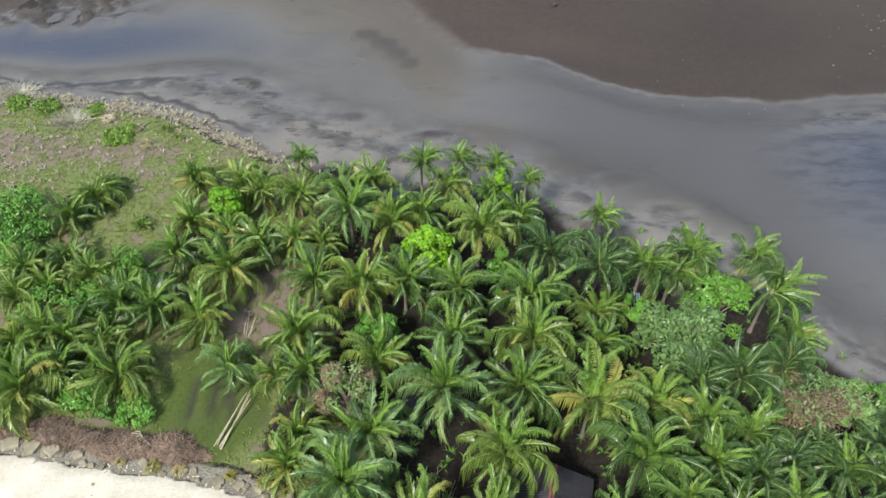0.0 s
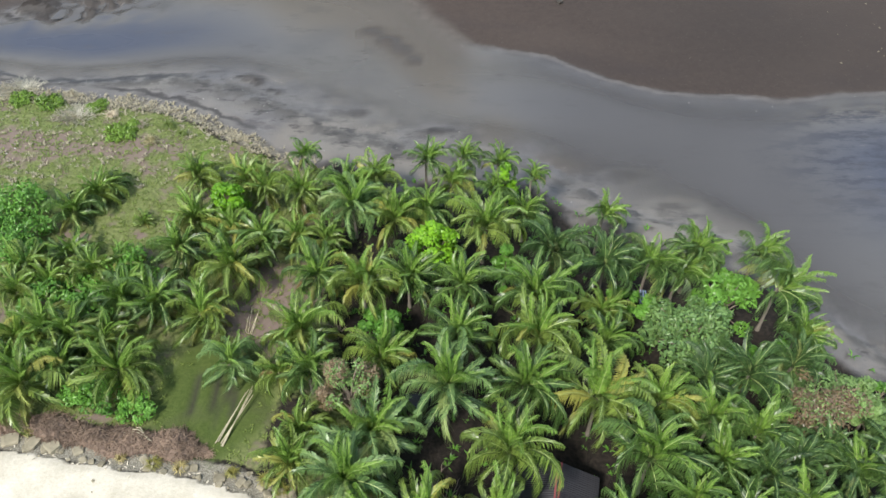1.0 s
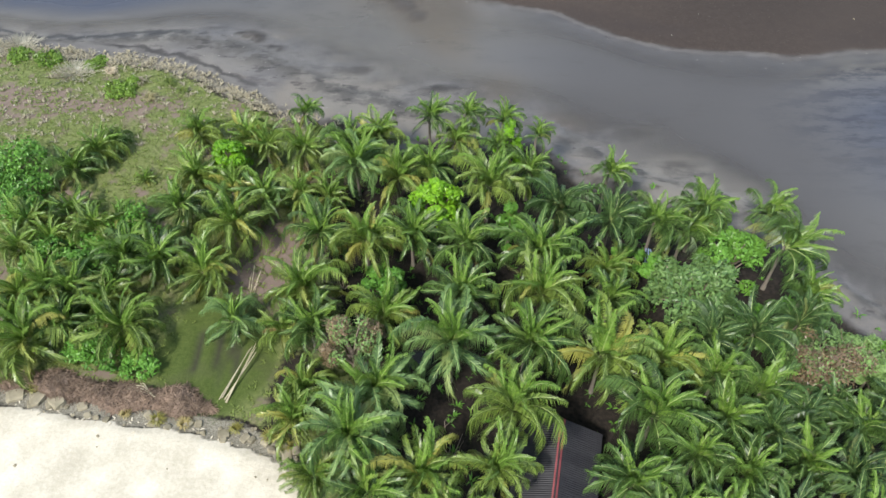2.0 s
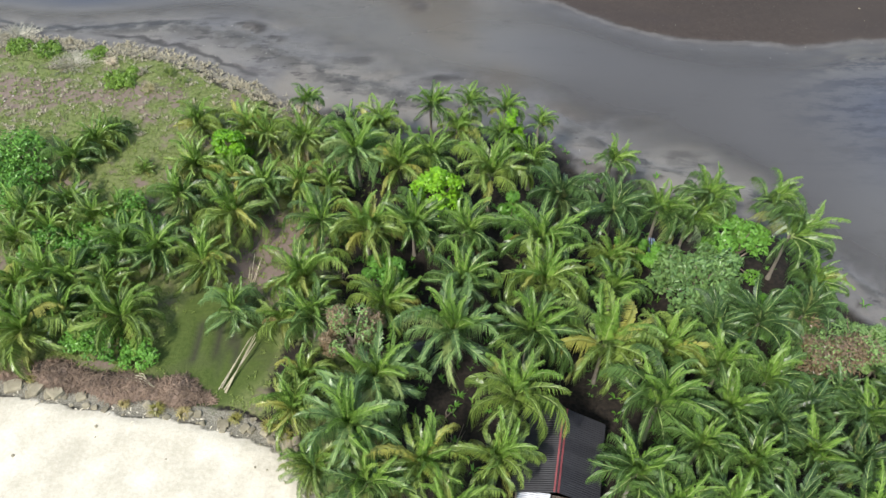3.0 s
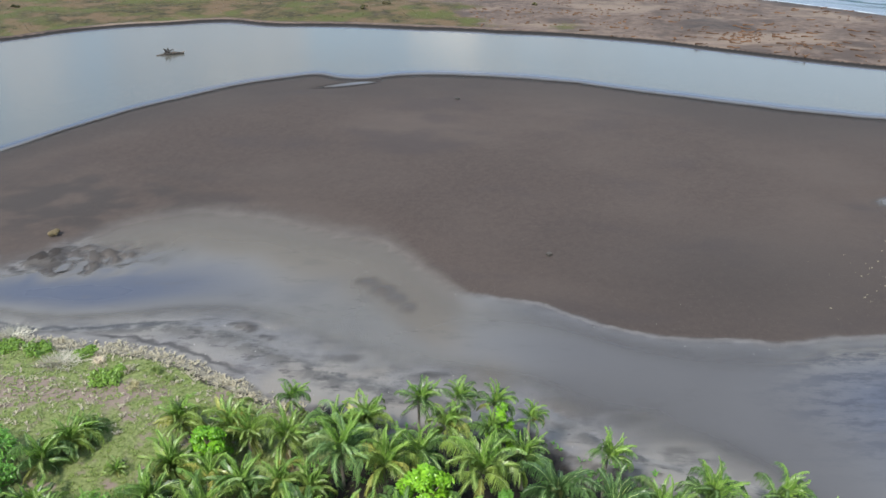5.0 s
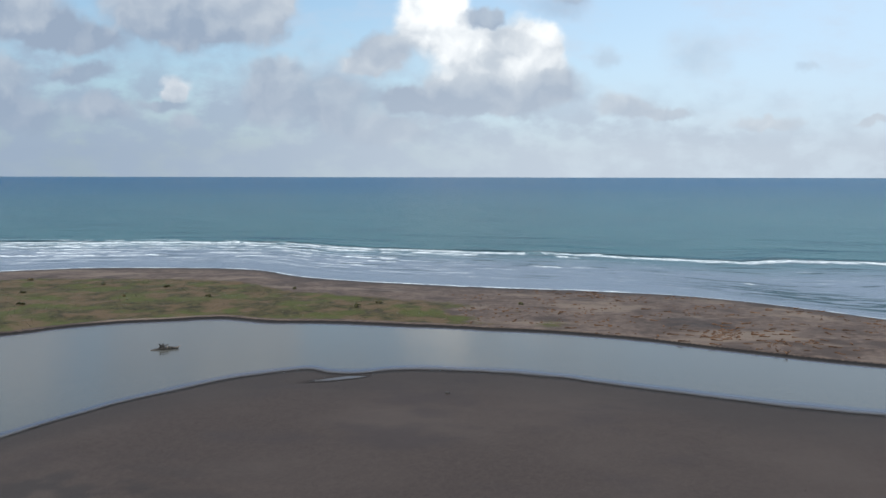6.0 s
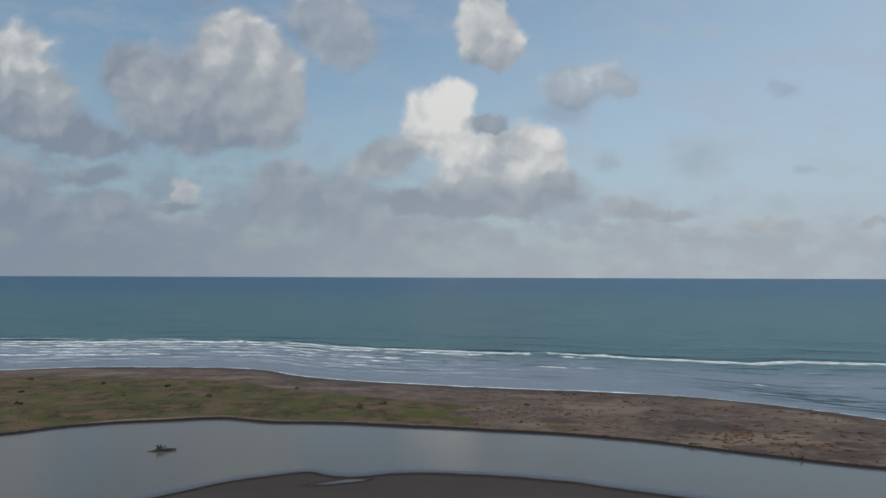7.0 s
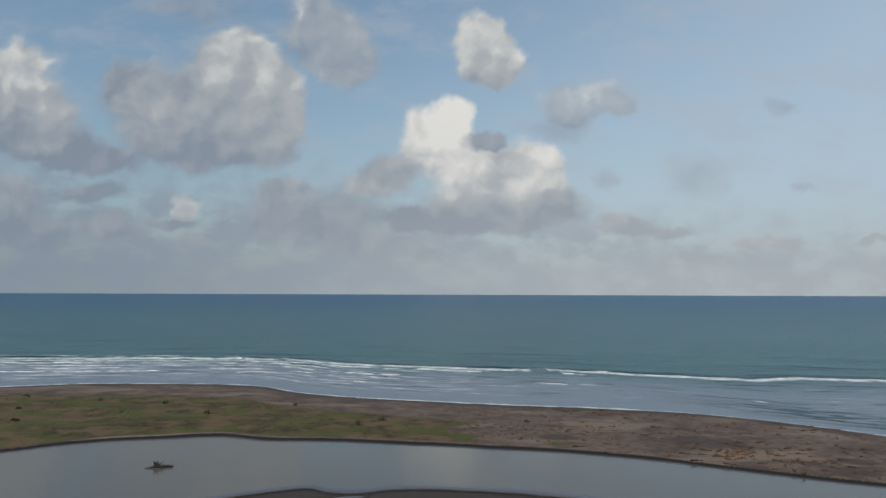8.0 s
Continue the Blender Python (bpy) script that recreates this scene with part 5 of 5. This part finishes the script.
sack.matrix_basis = pose(-14.5, 58.4, height(-14.5, 58.4) + 0.12, 70, 0, 30) @ Matrix.Scale(0.6, 4)
tagged(sack, "crumpled white plastic sack on the ground", "sack")

for x, y, turn, size, k in ((-13.4, 40.2, 20, 3.0, 0), (-10.0, 43.2, 80, 2.7, 1), (-4.0, 27.0, 140, 3.2, 2), (2.0, 36.5, 200, 3.0, 0), (5.0, 46.0, 310, 2.8, 1), (-1.0, 48.0, 60, 2.8, 2),
                            (11.0, 35.0, 100, 3.0, 0), (-16.5, 47.6, 250, 2.6, 1), (-27.0, 47.5, 10, 2.2, 2), (-24.5, 45.8, 160, 2.2, 0), (14.0, 30.0, 30, 3.0, 2), (-36.0, 63.5, 90, 2.2, 1)):
    fallen = new("fallen_frond", FLAT_FRONDS[k][0])
    part("rib", FLAT_FRONDS[k][1], fallen)
    fallen.matrix_basis = pose(x, y, height(x, y) + 0.07, 0, 2, turn) @ Matrix.Scale(size, 4)
    tagged(fallen, "dry brown palm frond lying on the ground", "palm frond", "fallen fronds")


def puddle(x, y, rx, ry, turn, seed):
    rng = random.Random(seed)
    n = 28
    rim = [(math.cos(6.283 * k / n) * rx * rng.uniform(0.85, 1.1), math.sin(6.283 * k / n) * ry * rng.uniform(0.85, 1.1)) for k in range(n)]
    verts = [(0, 0, 0.02)] + [(u * 0.6, v * 0.6, 0.018) for u, v in rim] + [(u, v, 0.0) for u, v in rim] + [(u * 1.05, v * 1.05, -0.2) for u, v in rim]
    faces = [(0, 1 + k, 1 + (k + 1) % n) for k in range(n)]
    for ring in (0, 1):
        b = 1 + ring * n
        faces += [(b + k, b + n + k, b + n + (k + 1) % n, b + (k + 1) % n) for k in range(n)]
    ob = new("puddle", mesh("puddle", verts, faces, POND, smooth=True))
    ob.matrix_basis = pose(x, y, height(x, y) + 0.1, 0, 0, turn)
    tagged(ob, "dark still puddle on the soil below the palms", "puddle", "puddles of the grove")


POND, pond_tree, pond_shader = material("pond_water", 0.04, 0.5)
link(pond_tree, mix(pond_tree, noise_at(pond_tree, None, 3), (0.008, 0.01, 0.014), (0.02, 0.024, 0.028)), pond_shader.inputs["Base Color"])
for i, spot in enumerate(((-14.6, 40.4, 1.5, 0.9, 40), (-3.0, 35.2, 1.5, 1.0, 0), (-9.6, 31.5, 1.2, 0.8, 10), (18.3, 45.2, 1.0, 0.7, 0))):
    puddle(*spot, 60 + i)


def bare_bush(x, y, seed):
    rng = random.Random(seed)
    bush = thing("bare_bush", x, y, height(x, y), "leafless grey bush with twisted stems below the palms", "shrub")
    for i in range(9):
        a = rng.uniform(0, 6.28)
        p, pts = Vector((rng.uniform(-0.4, 0.4), rng.uniform(-0.4, 0.4), -0.05)), []
        d = Vector((math.cos(a) * 0.5, math.sin(a) * 0.5, 0.9))
        for k in range(7):
            pts.append(p.copy())
            p = p + d * 0.42
            d = (d + Vector((rng.gauss(0, 0.3), rng.gauss(0, 0.3), rng.gauss(-0.03, 0.2)))).normalized()
        part("stem", mesh("stem", *tube(pts, [0.05 - 0.006 * k for k in range(7)], 5), BRANCH), bush)


bare_bush(-1.4, 27.4, 1)
bare_bush(0.0, 26.2, 2)
bare_bush(-10.2, 42.8, 3)

# ---- the road's edge: brush heap and stones ----


def brush_heap():
    rng = random.Random(12)
    heap = thing("brush_pile", -29.5, 32.0, 0.8, "long heap of brown dead brush along the pale road", "brush pile")
    verts, faces = [], []
    nu, nv = 60, 13

    def top(s, q):
        x = -9.0 + 19.0 * s
        mid = 0.8 - 2.6 * s ** 1.6 + 0.3 * math.sin(s * 9)
        w = (1.25 + 0.35 * math.sin(s * 23 + 1)) * min(1, 6 * s + 0.2, 7 * (1 - s) + 0.2)
        y = mid + (q * 2 - 1) * w
        rise = (0.75 + 0.25 * math.sin(s * 31)) * max(0, 1 - (q * 2 - 1) ** 2) ** 0.7 * min(1, 8 * s, 6 * (1 - s))
        return Vector((x, y, rise + 0.12 * noise.noise((x * 1.3, y * 1.3, 0))))

    for i in range(nu):
        for j in range(nv):
            verts.append(top(i / (nu - 1), j / (nv - 1)))
    for i in range(nu - 1):
        for j in range(nv - 1):
            a = i * nv + j
            faces.append((a, a + nv, a + nv + 1, a + 1))
    part("mound", mesh("mound", verts, faces, BRUSH), heap)
    twigs = []
    for _ in range(2300):
        s, q = rng.random(), rng.random()
        p = top(s, q) + Vector((0, 0, rng.uniform(-0.05, 0.12)))
        a = rng.uniform(0, 6.28)
        d = Vector((math.cos(a), math.sin(a), rng.uniform(-0.2, 0.45))) * rng.uniform(0.3, 1.1)
        twigs.append(tube([p - d * 0.5, p + Vector((rng.gauss(0, 0.05), rng.gauss(0, 0.05), 0.08)), p + d * 0.5], [0.035, 0.03, 0.012], 3))
    tagged(part("brushwood", mesh("brushwood", *joined(twigs), TWIG), heap), kind="stuff")
    for i in range(4):
        y = -1.0 + i * 0.15
        v, f = tube([(2.6 + 0.3 * i, y + 0.9, 0.9), (3.8, y + 0.6 + 0.1 * i, 0.95), (5.0 - 0.2 * i, y + 0.2, 0.75)], [0.05, 0.045, 0.03], 6)
        part("stick", mesh("stick", v, f, BAMBOO), heap, None, "pale broken stick")


brush_heap()


def stone_mesh(seed):
    bm = bmesh.new()
    bmesh.ops.create_icosphere(bm, subdivisions=2, radius=0.5)
    for v in bm.verts:
        n = noise.noise(v.co * 2.1 + Vector((seed * 7.7, 0, 0)))
        v.co *= 1 + 0.45 * n
        v.co.z *= 0.7
        v.co.x = max(-0.34, min(0.36, v.co.x))
        v.co.y = max(-0.38, min(0.33, v.co.y))
        v.co.z = max(-0.3, min(0.22, v.co.z + 0.12 * v.co.x))
    me = bpy.data.meshes.new("boulder")
    bm.to_mesh(me)
    bm.free()
    me.materials.append(STONE)
    return me


STONES = [stone_mesh(i) for i in range(6)]
rng = random.Random(21)
for i in range(80):
    x = rng.uniform(-40, -9.2)
    y = float(road_edge(np.array([x]))[0]) + rng.uniform(-0.1, 1.6) * (1.0 if x < -18 else 1.5)
    size = rng.choice((0.22, 0.3, 0.4, 0.5, 0.7, 1.0)) * rng.uniform(0.8, 1.2)
    stone = new("boulder", STONES[rng.randrange(6)])
    stone.matrix_basis = pose(x, y, height(x, y) + size * 0.05, rng.uniform(-20, 20), rng.uniform(-20, 20), rng.uniform(0, 360)) @ Matrix.Scale(size, 4)
    tagged(stone, "weathered pale limestone block at the edge of the road", "boulder", "stones along the road")
for x, y, size, turn in ((-36.6, 31.6, 2.0, 20), (-34.6, 31.2, 1.7, 70), (-32.9, 31.0, 1.9, 140), (-30.6, 30.6, 1.2, 30), (-24.4, 29.2, 1.3, 80), (-18.4, 28.2, 1.3, 10), (-16.6, 27.8, 1.1, 50), (-13.0, 26.4, 1.4, 95)):
    stone = new("boulder", STONES[int(turn) % 6])
    stone.matrix_basis = pose(x, y, height(x, y) + 0.12, 0, 6, turn) @ Matrix.Diagonal((size, size * 0.8, size * 0.6, 1))
    tagged(stone, "large flat limestone block bedded in the road bank", "boulder", "stones along the road")
for i in range(9):
    x, y = rng.uniform(-38, -12), 0
    y = float(road_edge(np.array([x]))[0]) - rng.uniform(0.5, 7)
    stone = new("stone", STONES[rng.randrange(6)])
    stone.matrix_basis = pose(x, y, height(x, y) + 0.02, 0, 0, rng.uniform(0, 360)) @ Matrix.Scale(rng.uniform(0.12, 0.34), 4)
    tagged(stone, "small stone lying on the pale road fill", "stone", "stones on the road")


def chips(name, places, low, high, mat, label, category, seed):
    """Small flat angular scraps lying at the places, as one mesh."""
    rng = random.Random(seed)
    verts, faces = [], []
    for x, y, z in places:
        a, s = rng.uniform(0, 6.28), rng.uniform(low, high)
        l, w, h = s * rng.uniform(0.7, 1.9), s * 0.5, s * 0.3
        c, d = math.cos(a), math.sin(a)
        b = len(verts)
        for u, v in ((-l, -w), (l, -w * 0.6), (l * 0.7, w), (-l * 0.8, w * 0.8)):
            verts.append((x + (u * c - v * d) * 0.5, y + (u * d + v * c) * 0.5, z - 0.02))
        for u, v in ((-l, -w), (l, -w * 0.6), (l * 0.7, w), (-l * 0.8, w * 0.8)):
            verts.append((x + (u * c - v * d) * 0.4, y + (u * d + v * c) * 0.4, z + h))
        faces += [(b + 4, b + 5, b + 6, b + 7)] + [(b + k, b + (k + 1) % 4, b + 4 + (k + 1) % 4, b + 4 + k) for k in range(4)]
    ob = new(name, mesh(name, verts, faces, mat))
    return tagged(ob, label, category, kind="stuff")


chips("road_crumbs", scatter(16000, 18, -42, -8, 14, 34, lambda x, y, z, c: np.exp(-((y - road_edge(x) - 0.2) / 0.4) ** 2) * 0.12), 0.08, 0.28, PALE_FILL, "crumbled pale fill along the road edge", "rubble", 18)
chips("shore_debris", scatter(1500, 11, -62, 40, 36, 90, lambda x, y, z, c: (z > 0.02) * (z < 0.6) * (c["meadow"] < 0.3) * 0.14), 0.06, 0.17, CHIP, "pale scraps and shells washed up on the mud", "debris", 11)
chips("gravel", scatter(20000, 12, -64, 85, 78, 130, lambda x, y, z, c: c["bar"] * 0.5), 0.06, 0.17, GRAVEL, "scattered small gravel on the dark sand bar", "gravel", 12)
chips("bleached_debris", scatter(1400, 13, 52, 84, 80, 108, lambda x, y, z, c: c["bar"] * 0.5 * bell(x, y, 69, 93, 9, 8)), 0.1, 0.24, STONE, "bleached driftwood scraps on the sand bar", "debris", 13)
chips("meadow_debris", scatter(700, 14, -60, -12, 60, 84, lambda x, y, z, c: np.maximum(c["shingle"] * 0.6, c["meadow"] * 0.12)), 0.08, 0.24, CHIP, "pale stones and scraps on the shore bank", "debris", 14)
chips("flotsam", scatter(260, 15, -50, 62, 58, 92, lambda x, y, z, c: (z < 0.02) * 0.5), 0.07, 0.17, CHIP, "white scraps lying in the shallow water", "litter", 15)
LONE_STONE = STONES[2].copy()
LONE_STONE.materials[0] = DARK_WOOD
stone = new("stone", LONE_STONE)
stone.matrix_basis = pose(16.4, 102.3, height(16.4, 102.3) + 0.2, 0, 0, 30) @ Matrix.Scale(1.1, 4)
tagged(stone, "lone dark stone on the sand bar", "stone")
stone = new("stone", LONE_STONE)
stone.matrix_basis = pose(4.3, 183.1, height(4.3, 183.1) + 0.2, 0, 0, 70) @ Matrix.Scale(1.3, 4)
tagged(stone, "lone dark stone on the sand bar", "stone")

# ---- driftwood ----


def log_mesh(seed, mat):
    rng = random.Random(seed)
    pts, radii, y = [], [], 0.0
    for i in range(8):
        y += rng.gauss(0, 0.03)
        pts.append((i / 7 - 0.5, y, 0.02 + 0.03 * math.sin(i)))
        radii.append(0.055 * (1.25 - 0.09 * i))
    pieces = [tube(pts, radii, 6)]
    for k in range(3):
        i = rng.randrange(1, 6)
        p = Vector(pts[i])
        q = p + Vector((rng.uniform(-0.1, 0.2), rng.choice((-1, 1)) * rng.uniform(0.1, 0.3), rng.uniform(0.02, 0.14)))
        pieces.append(tube([p, p.lerp(q, 0.5), q], [0.03, 0.02, 0.008], 5))
    return mesh("driftwood_log", *joined(pieces), mat, smooth=True)


LOGS = [log_mesh(i, DRIFT) for i in range(5)]
rng = random.Random(31)
spots = scatter(900, 16, -20, 175, 200, 345, lambda x, y, z, c: c["beach"] * (z > 0.5) * np.maximum(bell(x, y, 100, 240, 34, 26), 0.25 * (x > 40)) * (1 - c["turf"]))
for x, y, z in spots[:170]:
    log = new("driftwood_log", LOGS[rng.randrange(5)])
    log.matrix_basis = pose(x, y, z + 0.08, 0, 0, rng.gauss(0, 35)) @ Matrix.Scale(rng.uniform(1.6, 4.2), 4)
    tagged(log, "brown driftwood log stranded on the sand spit", "driftwood", "driftwood on the spit")
chips("wrack", scatter(14000, 17, 10, 175, 200, 345, lambda x, y, z, c: c["beach"] * (z > 0.5) * (1 - c["turf"]) * ease(rough_noise(x, y * 2.2, 16, 113), -0.1, 0.35) * np.maximum(1.2 * bell(x, y, 94, 244, 26, 16), 0.2)), 0.3, 1.1, DRIFT, "scattered brown driftwood scraps on the spit", "driftwood", 17)
for i, (x, y, reach) in enumerate(((-190, 365, 2.4), (-150, 352, 2.0), (-118, 345, 1.8), (-92, 318, 2.2), (-160, 300, 2.0), (-175, 330, 1.7), (-28, 296, 2.4), (-20, 303, 2.0), (-60, 340, 1.6), (-128, 320, 1.5), (36, 300, 1.6))):
    broadleaf("beach_shrub", x, y, reach * 0.75, reach * 0.5, DUNE_GRASS, "dark low shrub on the grassy sand spit", "shrub", 70 + i, 500, 0.3, 8, "shrubs on the spit")


def snag():
    """A drowned tree that rides in the river, with its root plate up."""
    rng = random.Random(8)
    s = thing("drifting_tree", -80.2, 232.0, -0.3, "dark drifting tree trunk with upturned roots in the river", "driftwood", turn=12)
    part("trunk", mesh("trunk", *tube([(-4.6, -0.6, 0.25), (-2, -0.2, 0.5), (0.5, 0, 0.7), (3.4, 0.3, 0.5)], [0.22, 0.42, 0.5, 0.3], 9), DARK_WOOD, smooth=True), s)
    for i in range(16):
        a = rng.uniform(0, 6.28)
        root = Vector((-1.2 + rng.uniform(-0.6, 0.6), rng.uniform(-0.3, 0.3), 0.7))
        tip = root + Vector((rng.gauss(-0.2, 0.9), math.cos(a) * 0.8, abs(math.sin(a)) * 1.3 + 0.3))
        part("root", mesh("root", *tube([root, root.lerp(tip, 0.5) + Vector((0, 0, 0.3)), tip], [0.2, 0.14, 0.05], 5), DARK_WOOD), s)
    for i in range(9):
        root = Vector((rng.uniform(0, 3.2), rng.uniform(-0.2, 0.3), 0.6))
        tip = root + Vector((rng.uniform(0.2, 1.6), rng.gauss(0, 0.7), rng.uniform(0.1, 1.3)))
        part("branch", mesh("branch", *tube([root, root.lerp(tip, 0.5), tip], [0.16, 0.1, 0.03], 5), BRANCH), s)


snag()
broadleaf("grass_tussock", -61.8, 110.8, 1.3, 0.8, DUNE_GRASS, "olive tussock growing on the muddy flat", "tussock", 90, 900, 0.2, 7)
